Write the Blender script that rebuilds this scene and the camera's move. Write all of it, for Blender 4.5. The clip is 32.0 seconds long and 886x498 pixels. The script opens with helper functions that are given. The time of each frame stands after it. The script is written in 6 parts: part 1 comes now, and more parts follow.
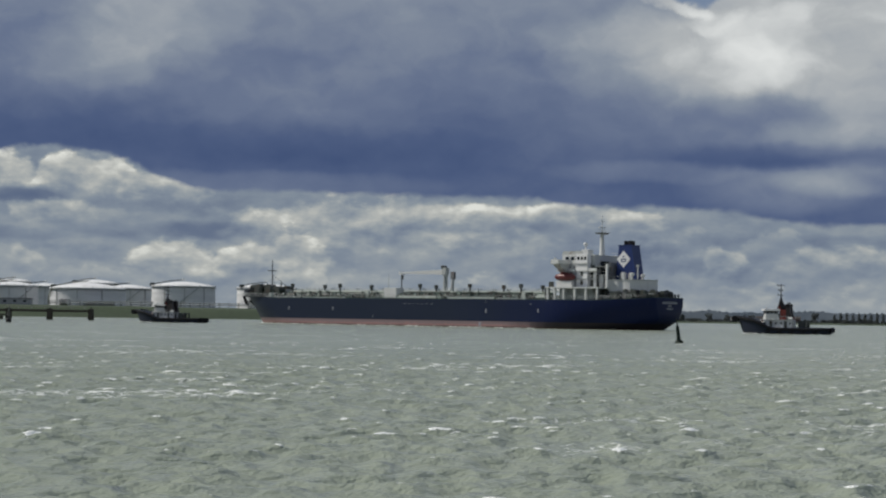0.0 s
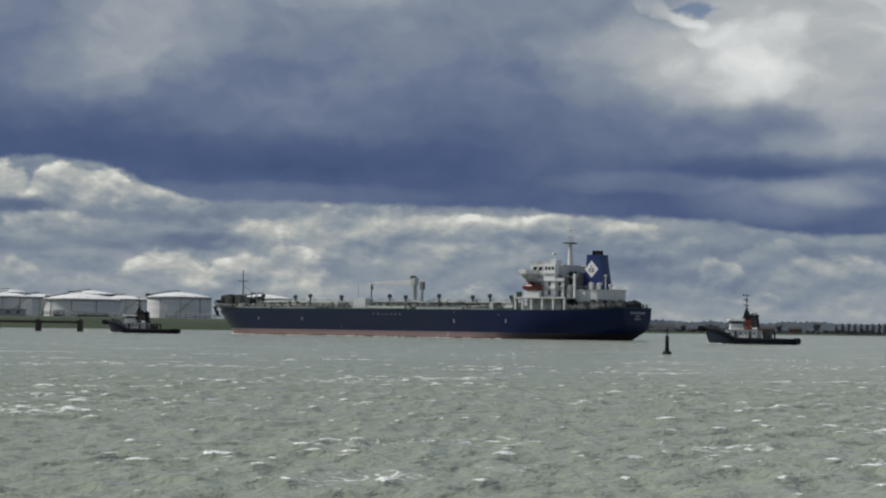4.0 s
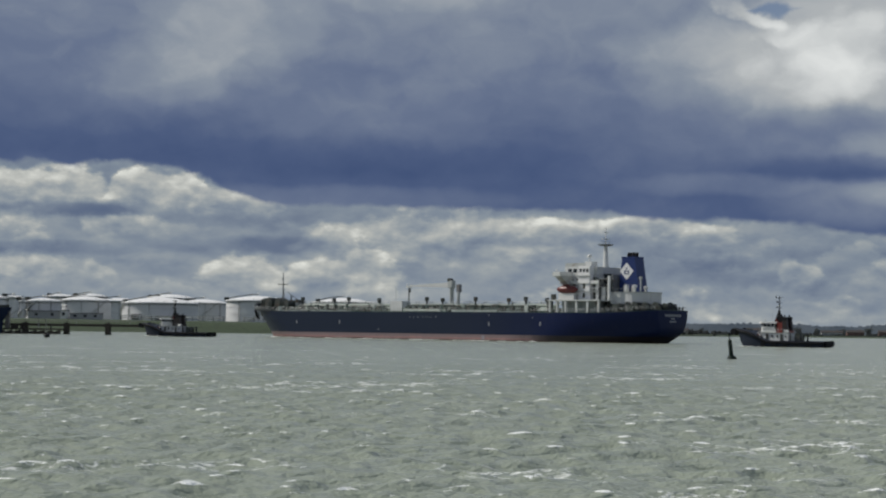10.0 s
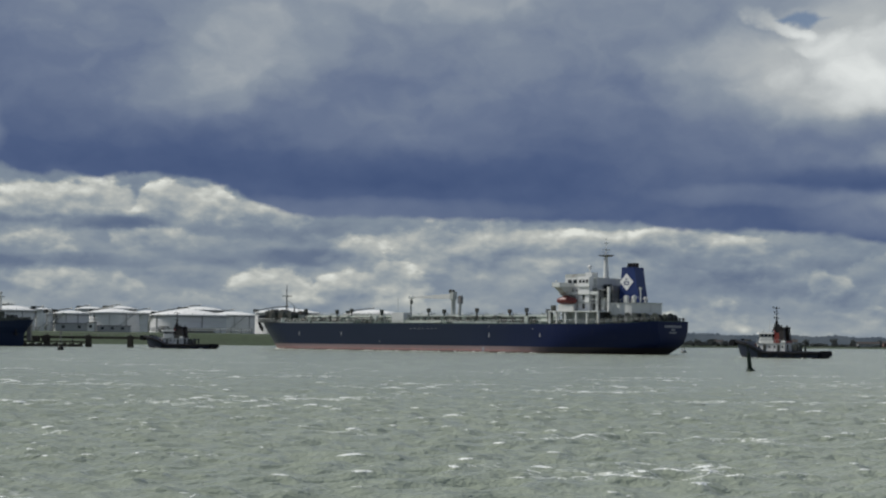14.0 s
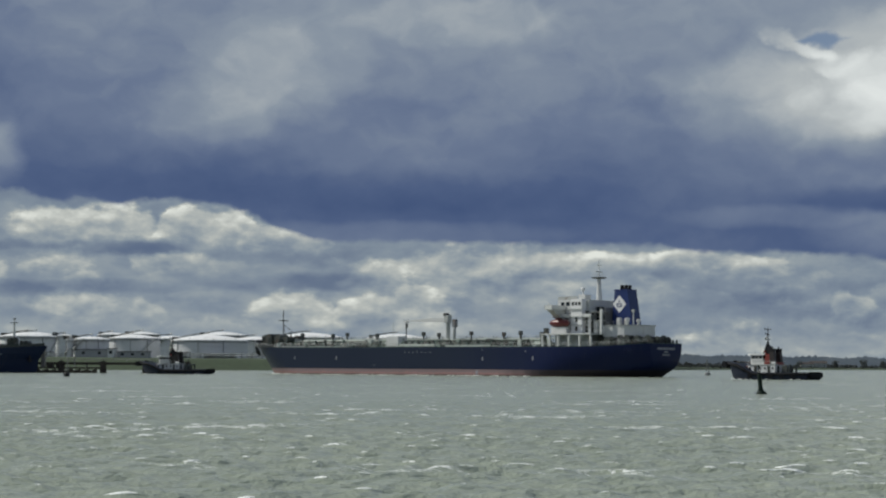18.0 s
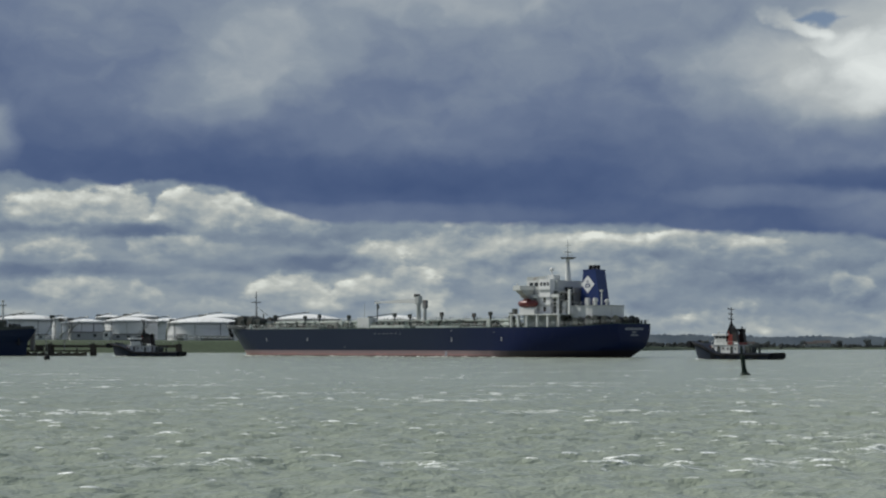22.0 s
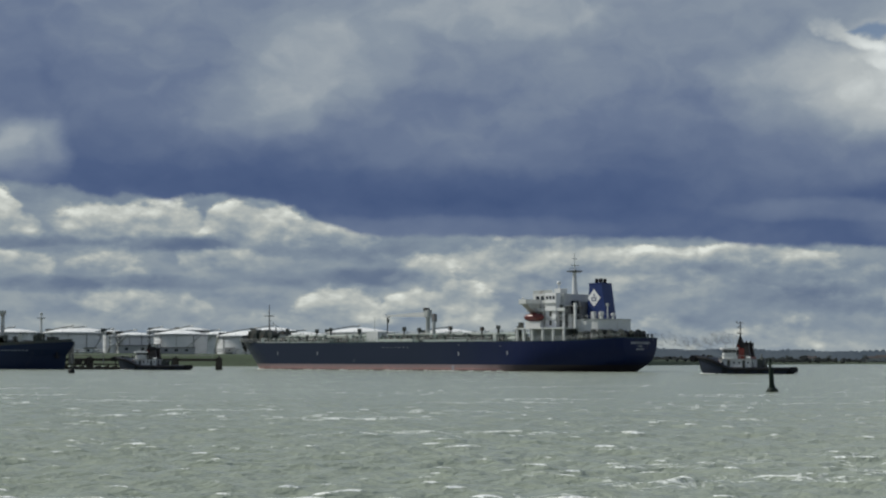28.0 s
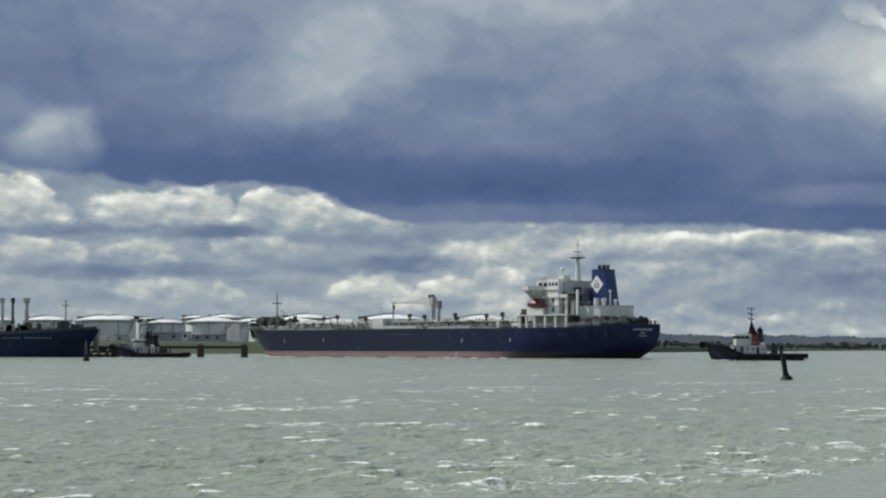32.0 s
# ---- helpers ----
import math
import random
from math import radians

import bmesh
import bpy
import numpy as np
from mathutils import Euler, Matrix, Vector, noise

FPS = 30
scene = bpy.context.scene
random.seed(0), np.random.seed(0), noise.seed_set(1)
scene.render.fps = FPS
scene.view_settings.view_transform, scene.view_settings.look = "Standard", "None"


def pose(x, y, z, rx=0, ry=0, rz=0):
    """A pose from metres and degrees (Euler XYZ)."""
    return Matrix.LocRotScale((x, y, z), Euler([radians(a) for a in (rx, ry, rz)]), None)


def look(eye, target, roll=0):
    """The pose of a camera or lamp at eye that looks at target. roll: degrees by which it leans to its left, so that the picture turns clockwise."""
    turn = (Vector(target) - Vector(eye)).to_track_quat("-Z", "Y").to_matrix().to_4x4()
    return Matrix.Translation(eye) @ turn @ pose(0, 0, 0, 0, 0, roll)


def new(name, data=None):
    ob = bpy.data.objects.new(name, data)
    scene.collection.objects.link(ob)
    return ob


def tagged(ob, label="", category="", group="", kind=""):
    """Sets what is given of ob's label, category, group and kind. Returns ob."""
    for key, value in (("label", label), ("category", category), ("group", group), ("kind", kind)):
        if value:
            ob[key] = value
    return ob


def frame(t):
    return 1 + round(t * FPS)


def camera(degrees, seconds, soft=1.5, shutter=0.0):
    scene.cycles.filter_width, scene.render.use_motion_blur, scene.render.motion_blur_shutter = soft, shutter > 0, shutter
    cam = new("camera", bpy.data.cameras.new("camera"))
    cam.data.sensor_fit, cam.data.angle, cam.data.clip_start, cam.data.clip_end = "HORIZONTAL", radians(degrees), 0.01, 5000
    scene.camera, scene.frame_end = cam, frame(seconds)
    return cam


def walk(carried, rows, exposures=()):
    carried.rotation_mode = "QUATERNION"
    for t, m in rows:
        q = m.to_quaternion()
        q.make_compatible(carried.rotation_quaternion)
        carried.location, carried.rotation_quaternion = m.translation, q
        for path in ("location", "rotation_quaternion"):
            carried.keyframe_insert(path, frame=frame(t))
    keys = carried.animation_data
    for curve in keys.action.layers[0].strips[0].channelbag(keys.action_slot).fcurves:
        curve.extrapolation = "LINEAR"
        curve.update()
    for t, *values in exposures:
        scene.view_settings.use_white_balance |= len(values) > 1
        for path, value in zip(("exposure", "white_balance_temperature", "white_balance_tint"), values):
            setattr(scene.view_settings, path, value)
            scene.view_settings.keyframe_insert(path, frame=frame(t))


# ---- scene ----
# The film boat: 3.25 m above the water, under way at about 2.5 m/s.
VX, VY, EYE = 0.696, 2.385, 3.254


def view(t, right, up, lean):
    """The camera's pose at t seconds: degrees to the right of +y, upwards and of lean."""
    eye = Vector((VX * t, VY * t, EYE))
    a, b = radians(right), radians(up)
    way = Vector((math.sin(a) * math.cos(b), math.cos(a) * math.cos(b), math.sin(b)))
    return look(eye, eye + 100 * way, lean)


cam = camera(27.532, 32.0, soft=2.2)
walk(cam, [
    (0.0, view(0.0, 0.000, 2.149, 0.877)),
    (0.5, view(0.5, 0.296, 1.999, 0.880)),
    (1.0, view(1.0, 0.304, 2.141, 0.873)),
    (1.5, view(1.5, 0.422, 2.067, 0.932)),
    (2.0, view(2.0, 0.132, 2.197, 0.884)),
    (2.5, view(2.5, -0.268, 2.491, 0.765)),
    (3.0, view(3.0, -0.249, 2.487, 0.835)),
    (3.5, view(3.5, -0.200, 2.580, 0.842)),
    (4.0, view(4.0, -0.072, 2.493, 0.833)),
    (4.5, view(4.5, 0.010, 2.441, 1.061)),
    (6.5, view(6.5, -0.531, 2.757, 0.832)),
    (7.0, view(7.0, -0.939, 2.353, 0.677)),
    (7.5, view(7.5, -0.857, 2.221, 0.633)),
    (8.0, view(8.0, -1.712, 2.745, 0.653)),
    (8.5, view(8.5, -2.346, 2.787, 0.739)),
    (9.0, view(9.0, -2.310, 2.398, 1.004)),
    (9.5, view(9.5, -2.718, 2.597, 0.943)),
    (10.0, view(10.0, -2.819, 2.572, 0.772)),
    (10.5, view(10.5, -2.721, 2.596, 0.592)),
    (11.0, view(11.0, -3.000, 2.813, 0.441)),
    (11.5, view(11.5, -3.147, 2.986, 0.437)),
    (12.0, view(12.0, -3.311, 3.021, 0.549)),
    (12.5, view(12.5, -3.563, 3.143, 0.713)),
    (13.0, view(13.0, -3.581, 3.046, 0.778)),
    (13.5, view(13.5, -3.448, 2.835, 0.835)),
    (14.0, view(14.0, -3.935, 2.937, 0.662)),
    (14.5, view(14.5, -3.902, 2.895, 0.655)),
    (16.5, view(16.5, -4.083, 3.652, 0.186)),
    (17.0, view(17.0, -4.218, 3.752, 0.162)),
    (17.5, view(17.5, -4.358, 3.576, 0.297)),
    (18.0, view(18.0, -4.835, 3.686, 0.296)),
    (18.5, view(18.5, -5.350, 3.827, 0.292)),
    (19.0, view(19.0, -5.203, 3.627, 0.375)),
    (19.5, view(19.5, -5.317, 3.439, 0.388)),
    (20.0, view(20.0, -4.761, 3.141, 0.382)),
    (20.5, view(20.5, -4.783, 2.846, 0.295)),
    (21.0, view(21.0, -4.711, 3.187, 0.181)),
    (21.5, view(21.5, -4.952, 3.486, -0.049)),
    (22.0, view(22.0, -4.979, 3.093, 0.044)),
    (22.5, view(22.5, -5.508, 3.778, 0.474)),
    (23.0, view(23.0, -5.680, 3.632, 0.448)),
    (23.5, view(23.5, -5.799, 3.723, 0.457)),
    (24.0, view(24.0, -6.042, 3.574, 0.390)),
    (24.5, view(24.5, -6.296, 3.702, 0.417)),
    (25.0, view(25.0, -6.267, 3.594, 0.413)),
    (25.5, view(25.5, -6.449, 3.453, 0.308)),
    (27.5, view(27.5, -7.132, 3.624, 0.287)),
    (28.0, view(28.0, -6.917, 3.533, 0.128)),
    (28.5, view(28.5, -7.277, 3.697, 0.098)),
    (29.0, view(29.0, -7.257, 3.440, 0.248)),
    (29.5, view(29.5, -7.252, 3.127, 0.464)),
    (30.0, view(30.0, -7.771, 3.095, 0.190)),
    (30.5, view(30.5, -7.546, 3.165, 0.027)),
    (31.0, view(31.0, -7.706, 3.044, -0.192)),
    (31.5, view(31.5, -8.054, 2.966, -0.132)),
    (32.0, view(32.0, -8.180, 3.121, 0.028)),
], exposures=[(0.0, 0.0, 6500, 10), (9.0, 0.0, 6500, 10), (18.0, 0.06, 6435, 7.2), (29.0, 0.07, 6425, 6.6), (30.5, 0.25, 6425, 6.6), (31.0, 0.32, 6425, 6.6), (32.0, 0.32, 6425, 6.6)])

# ---------------------------------------------------------------- light
SUN_ELEVATION, SUN_AZIMUTH = 42.0, -78.0      # degrees; azimuth from +y towards +x


class Nodes:
    """Short hand for node trees."""

    def __init__(self, tree):
        self.t = tree

    def put(self, kind, ins=()):
        n = self.t.nodes.new(kind)
        for k, v in dict(ins).items():
            self.to(n.inputs[k], v)
        return n

    def to(self, socket, v):
        if isinstance(v, bpy.types.NodeSocket):
            self.t.links.new(v, socket)
        else:
            socket.default_value = v

    def m(self, op, a, b=0.0, c=0.0, clamp=False):
        n = self.t.nodes.new("ShaderNodeMath")
        n.operation, n.use_clamp = op, clamp
        for s, v in zip(n.inputs, (a, b, c)):
            self.to(s, v)
        return n.outputs[0]

    def smooth(self, v, lo, hi):
        n = self.t.nodes.new("ShaderNodeMapRange")
        n.interpolation_type = "SMOOTHSTEP"
        for s, x in zip(n.inputs, (v, lo, hi, 0.0, 1.0)):
            self.to(s, x)
        return n.outputs[0]

    def mix(self, f, a, b):
        n = self.t.nodes.new("ShaderNodeMix")
        n.data_type = "RGBA"
        self.to(n.inputs[0], f)
        self.to(n.inputs[6], a if isinstance(a, bpy.types.NodeSocket) else (*a[:3], 1))
        self.to(n.inputs[7], b if isinstance(b, bpy.types.NodeSocket) else (*b[:3], 1))
        return n.outputs[2]

    def xyz(self, x, y, z=0.0):
        return self.put("ShaderNodeCombineXYZ", {0: x, 1: y, 2: z}).outputs[0]

    def noise(self, vec, scale, detail=4.0, rough=0.55, warp=0.0):
        n = self.put("ShaderNodeTexNoise", {"Vector": vec, "Scale": scale, "Detail": detail, "Roughness": rough, "Distortion": warp})
        return n.outputs[0]


def cloud_colour(N, x, y, z):
    """Broken cloud over a clear sky, by direction: a dark-based bank overhead, bright gaps and low cumulus towards the horizon."""
    # U: bearing, V: height above the horizon, both in 1/32 radian
    U = N.m("MULTIPLY", N.m("ARCTAN2", x, y), 32.0)
    V = N.m("MULTIPLY", N.m("ARCSINE", z), 32.0)
    air = N.put("ShaderNodeTexSky")
    air.sky_type, air.sun_disc = "NISHITA", False
    air.sun_elevation, air.sun_rotation = radians(SUN_ELEVATION), radians(SUN_AZIMUTH)
    clear = air.outputs[0]
    # billowing displacement of the coordinates
    wa = N.m("SUBTRACT", N.noise(N.xyz(N.m("MULTIPLY", U, 0.8), V), 1.1, 5, 0.5), 0.5)
    wb = N.m("SUBTRACT", N.noise(N.xyz(N.m("MULTIPLY_ADD", U, 0.8, 31.0), V), 1.3, 5, 0.5), 0.5)
    amp = N.m("MULTIPLY_ADD", N.smooth(V, 1.5, 5.0), 0.8, 0.3)
    Uw = N.m("ADD", U, N.m("MULTIPLY", wa, N.m("MULTIPLY", amp, 1.5)))
    Vw = N.m("ADD", V, N.m("MULTIPLY", wb, N.m("MULTIPLY", amp, 0.6)))

    def curve(value, spots):
        n = N.put("ShaderNodeFloatCurve", {"Value": value})
        pts = n.mapping.curves[0].points
        pts[0].location, pts[1].location = spots[0], spots[-1]
        for s in spots[1:-1]:
            pts.new(*s)
        n.mapping.update()
        return n.outputs[0]

    def bank(B, u, v, ru, rv, turn, add):
        """Adds a soft bank of lighter or darker cloud."""
        c, s = math.cos(radians(turn)), math.sin(radians(turn))
        du, dv = N.m("SUBTRACT", Uw, u), N.m("SUBTRACT", Vw, v)
        a = N.m("ADD", N.m("MULTIPLY", du, c / ru), N.m("MULTIPLY", dv, s / ru))
        b = N.m("ADD", N.m("MULTIPLY", du, -s / rv), N.m("MULTIPLY", dv, c / rv))
        r = N.m("ADD", N.m("MULTIPLY", a, a), N.m("MULTIPLY", b, b))
        return N.m("MULTIPLY_ADD", N.m("SUBTRACT", 1.0, N.smooth(r, 0.1, 1.6)), add, B)

    def tones(B, stops):
        ramp = N.put("ShaderNodeValToRGB", {0: B})
        while len(ramp.color_ramp.elements) < len(stops):
            ramp.color_ramp.elements.new(0.5)
        for e, (at_, c) in zip(ramp.color_ramp.elements, stops):
            e.position, e.color = at_, (*c, 1)
        return ramp.outputs[0]

    def billow(du, dv, su, sv, detail, rough, seed):
        return N.noise(N.xyz(N.m("MULTIPLY", N.m("ADD", Uw, du), su), N.m("MULTIPLY", N.m("ADD", Vw, dv), sv), seed), 1.0, detail, rough)

    # the low sky: layered cumulus with lit tops, paling to haze at the horizon
    low = curve(N.m("MULTIPLY", Vw, 1 / 4.0, clamp=True), [(0.0, 0.62), (0.12, 0.60), (0.25, 0.55), (0.5, 0.51), (0.7, 0.48), (1.0, 0.46)])
    puffs = N.noise(N.xyz(N.m("MULTIPLY", Uw, 0.75), N.m("MULTIPLY", Vw, 2.0), 6.4), 1.0, 5.0, 0.55)
    low = N.m("MULTIPLY_ADD", N.m("SUBTRACT", puffs, 0.5), 0.42, low)

    def layer(B, base, thick, seed, freq, lit):
        """One row of flat-based cumulus, far off: lumpy lit tops over grey bases."""
        n = N.noise(N.xyz(N.m("MULTIPLY", U, freq), seed, 0.0), 1.0, 2.0, 0.5)
        lumps = N.noise(N.xyz(N.m("MULTIPLY", U, 1.7), N.m("MULTIPLY", V, 2.6), seed), 1.0, 6.0, 0.62)
        veil = N.noise(N.xyz(N.m("MULTIPLY", U, 0.9), N.m("MULTIPLY", V, 1.6), seed + 5.0), 1.0, 3.0, 0.5)
        top = N.m("ADD", N.m("MULTIPLY", N.m("SUBTRACT", n, 0.36), thick * 6.0), N.m("MULTIPLY", N.m("SUBTRACT", lumps, 0.5), 0.85))
        up = N.m("SUBTRACT", V, base)
        d = N.m("SUBTRACT", top, up)
        mask = N.m("MULTIPLY", N.smooth(d, N.m("MULTIPLY_ADD", veil, -0.3, 0.12), N.m("MULTIPLY_ADD", veil, 0.5, -0.12)), N.smooth(N.m("ADD", up, N.m("MULTIPLY", N.m("SUBTRACT", lumps, 0.5), 0.2)), -0.10, 0.06))
        tone = N.m("ADD", N.m("MULTIPLY_ADD", N.smooth(d, 0.5, 0.0), 0.24, 0.50 + lit), N.m("MULTIPLY", N.m("SUBTRACT", lumps, 0.5), 0.62))
        return N.m("MULTIPLY_ADD", N.m("SUBTRACT", tone, B), N.m("MULTIPLY", N.m("MULTIPLY", mask, N.smooth(veil, 0.25, 0.6)), 0.55), B)

    for base, thick, seed, freq, lit in ((0.22, 0.16, 3.1, 0.55, 0.03), (0.60, 0.19, 8.7, 0.5, 0.02), (1.10, 0.22, 14.2, 0.45, 0.02), (1.75, 0.24, 33.3, 0.35, 0.02)):
        low = layer(low, base, thick, seed, freq, lit)
    # ragged coordinates for the heaps, and their lumps with light from the upper left
    Uf = N.m("MULTIPLY_ADD", N.m("SUBTRACT", N.noise(N.xyz(U, N.m("MULTIPLY", V, 1.6), 1.3), 1.1, 5, 0.5), 0.5), 1.3, U)
    Vf = N.m("MULTIPLY_ADD", N.m("SUBTRACT", N.noise(N.xyz(U, N.m("MULTIPLY", V, 1.5), 7.9), 1.3, 5, 0.52), 0.5), 0.5, V)

    def lumps(du, dv):
        return N.noise(N.xyz(N.m("MULTIPLY", N.m("ADD", U, du), 1.25), N.m("MULTIPLY", N.m("ADD", V, dv), 2.3), 2.7), 1.0, 6.0, 0.53)

    crags = lumps(0.0, 0.0)
    relief = N.m("SUBTRACT", crags, lumps(-0.08, 0.14))
    low = N.m("MULTIPLY_ADD", relief, 0.4, low)

    def cumulus(B, u, base, wide, tall, lit):
        """One heap of cloud with a flat base and a craggy sunlit crown."""
        q = N.m("MULTIPLY", N.m("SUBTRACT", Uf, u), 1 / wide)
        arch = N.m("SQRT", N.m("MAXIMUM", N.m("SUBTRACT", 1.0, N.m("MULTIPLY", q, q)), 0.0))
        up = N.m("SUBTRACT", Vf, base)
        d = N.m("SUBTRACT", N.m("MULTIPLY", arch, N.m("MULTIPLY_ADD", N.m("SUBTRACT", crags, 0.5), 0.4 + 0.6 * tall, tall)), up)
        mask = N.m("MULTIPLY", N.m("MULTIPLY", N.smooth(d, -0.03, 0.14), N.smooth(N.m("MULTIPLY_ADD", N.m("SUBTRACT", crags, 0.5), 0.5, up), -0.16, 0.14)), N.smooth(N.m("ADD", arch, N.m("SUBTRACT", crags, 0.5)), 0.1, 0.8))
        tone = N.m("ADD", N.m("MULTIPLY_ADD", N.smooth(d, tall, 0.0), 0.20, 0.555 + lit), N.m("ADD", N.m("MULTIPLY", N.m("SUBTRACT", crags, 0.5), 0.7), N.m("MULTIPLY", relief, 0.8)))
        return N.m("MULTIPLY_ADD", N.m("SUBTRACT", tone, B), N.m("MULTIPLY", mask, 0.8), B)

    for row in (
            (-1.62, 1.19, 3.2, 0.95, 0.03), (-11.4, 2.15, 0.95, 0.90, 0.20), (-8.94, 2.16, 1.55, 0.66, 0.16), (-6.72, 2.10, 1.05, 0.74, 0.18), (-5.42, 2.06, 0.95, 0.42, 0.08),
            (-10.91, 1.51, 0.95, 0.40, 0.12), (-9.32, 1.64, 0.60, 0.22, 0.10), (-8.88, 1.39, 0.50, 0.20, 0.07), (-7.31, 1.60, 0.90, 0.42, 0.07), (-8.78, 0.83, 1.30, 0.46, 0.03)):
        low = cumulus(low, *row)
    for row in (
            (-5.31, 0.65, 1.05, 0.68, 0.10), (-3.51, 0.66, 1.10, 0.80, 0.09), (1.63, 1.67, 2.0, 0.38, 0.09), (1.58, 1.87, 0.70, 0.20, 0.12), (4.5, 0.85, 0.6, 0.42, -0.04),
            (4.9, 0.50, 0.60, 0.20, 0.02), (2.93, 1.45, 1.30, 0.40, 0.01), (6.44, 0.99, 1.20, 0.40, 0.04), (0.6, 0.3, 1.3, 0.42, 0.03), (2.4, 0.25, 1.0, 0.5, 0.04)):
        low = cumulus(low, *row)
    for row in (
            (-8.50, 2.00, 1.20, 0.14, 0, -0.25), (-10.82, 2.03, 1.10, 0.11, 0, -0.20), (-4.82, 1.48, 1.00, 0.15, 0, -0.25), (-8.39, 1.35, 2.30, 0.12, 0, -0.15), (-10.53, 1.29, 1.20, 0.14, 0, -0.15),
            (2.50, 1.19, 1.10, 0.32, 0, -0.16), (-7.01, 1.02, 0.80, 0.14, 0, -0.12), (-4.85, 1.87, 1.60, 0.14, 0, -0.12), (6.44, 1.38, 1.10, 0.14, 0, -0.12), (-0.06, 1.62, 1.60, 0.12, 0, -0.10),
            (-7.75, 1.85, 0.70, 0.22, 0, -0.20), (5.68, 0.50, 1.20, 0.16, 0, -0.06), (3.2, 0.95, 2.6, 0.6, 0, -0.14)):
        low = bank(low, *row[:5], row[5] * 0.7)
    low_colour = tones(low, [(0.0, (0.80, 1.15, 2.05)), (0.3, (1.30, 1.68, 2.45)), (0.5, (2.10, 2.54, 3.12)), (0.66, (2.98, 3.34, 3.60)), (0.82, (4.5, 4.65, 4.45)), (1.0, (7.2, 7.3, 6.8))])
    # the dark bank overhead: blue-grey base, paler towards the zenith
    edge = curve(N.m("MULTIPLY_ADD", U, 1 / 24.0, 0.5, clamp=True), [(0.0, 0.78), (0.036, 0.76), (0.093, 0.723), (0.146, 0.698), (0.208, 0.70), (0.241, 0.665), (0.270, 0.588), (0.307, 0.545), (0.383, 0.537), (0.53, 0.527), (0.572, 0.51), (0.614, 0.487), (0.683, 0.482), (0.736, 0.43), (0.80, 0.415), (1.0, 0.45)])
    over = N.m("SUBTRACT", Vw, N.m("MULTIPLY", edge, 4.0))
    high = curve(N.m("MULTIPLY", over, 1 / 8.0, clamp=True), [(0.0, 0.24), (0.03, 0.20), (0.08, 0.22), (0.14, 0.31), (0.22, 0.42), (0.32, 0.48), (0.45, 0.53), (1.0, 0.60)])
    for row in (
            (-3.32, 2.34, 2.70, 0.22, 0, 0.15), (-5.84, 5.01, 2.60, 0.90, 25, 0.11), (-10.66, 3.63, 0.80, 0.60, 0, 0.26), (-11.61, 3.80, 0.80, 0.70, 0, 0.18), (-2.32, 6.1, 2.00, 0.40, 0, 0.12),
            (1.95, 4.77, 2.00, 0.90, 0, 0.02), (-11.16, 5.36, 2.20, 1.00, 0, -0.08), (-3.32, 3.04, 3.80, 0.35, 0, -0.07), (-9.20, 3.18, 1.60, 0.28, 0, -0.03), (-6.27, 5.00, 1.50, 1.10, 30, 0.09),
            (4.49, 4.30, 1.20, 0.60, 0, 0.04), (0.41, 3.92, 1.60, 0.80, 0, -0.06)):
        high = bank(high, *row)
    for row in (
            (7.0, 4.8, 3.4, 1.8, 0, 0.28), (4.3, 5.0, 1.7, 1.2, 0, 0.13), (4.77, 4.42, 0.9, 0.4, 20, 0.03), (2.60, 4.72, 1.3, 0.7, 0, 0.11), (5.17, 3.68, 1.10, 0.36, 0, -0.12), (5.37, 2.90, 2.00, 0.24, 0, -0.12),
            (6.52, 3.24, 1.30, 0.34, 0, 0.08), (3.12, 2.62, 1.70, 0.20, 0, 0.15), (5.4, 2.30, 1.5, 0.42, 0, 0.26), (6.8, 2.50, 1.4, 0.3, 0, 0.18), (3.62, 5.60, 0.6, 0.16, -28, 0.18), (4.25, 5.25, 0.6, 0.2, 0, 0.08)):
        high = bank(high, *row)
    n0 = billow(0.0, 0.0, 0.5, 0.8, 5, 0.5, 3.7)
    high = N.m("MULTIPLY_ADD", N.m("SUBTRACT", n0, 0.5), 0.26, high)
    high = N.m("MULTIPLY_ADD", N.m("SUBTRACT", n0, billow(0.08, 0.2, 0.5, 0.8, 5, 0.5, 3.7)), 0.2, high)
    n1 = billow(7.0, 0.0, 1.3, 1.9, 5, 0.52, 5.2)
    high = N.m("MULTIPLY_ADD", N.m("SUBTRACT", n1, 0.5), 0.14, high)
    high_colour = tones(high, [(0.0, (0.44, 0.74, 1.70)), (0.20, (0.74, 1.08, 2.10)), (0.42, (1.38, 1.76, 2.70)), (0.62, (2.45, 2.85, 3.45)), (0.80, (4.2, 4.45, 4.6)), (1.0, (7.4, 7.6, 7.5))])
    torn = N.m("ADD", over, N.m("MULTIPLY", N.m("SUBTRACT", billow(4.0, 0.0, 1.6, 2.0, 4, 0.55, 9.1), 0.5), 0.22))
    sky = N.mix(N.smooth(torn, -0.03, 0.09), low_colour, high_colour)
    hole = N.m("ADD", N.m("ABSOLUTE", N.m("MULTIPLY", N.m("SUBTRACT", Uw, 4.08), 1.9)), N.m("ABSOLUTE", N.m("MULTIPLY", N.m("SUBTRACT", Vw, 5.66), 4.2)))
    return N.mix(N.m("MULTIPLY", N.smooth(hole, 0.95, 0.3), 0.75), sky, clear)


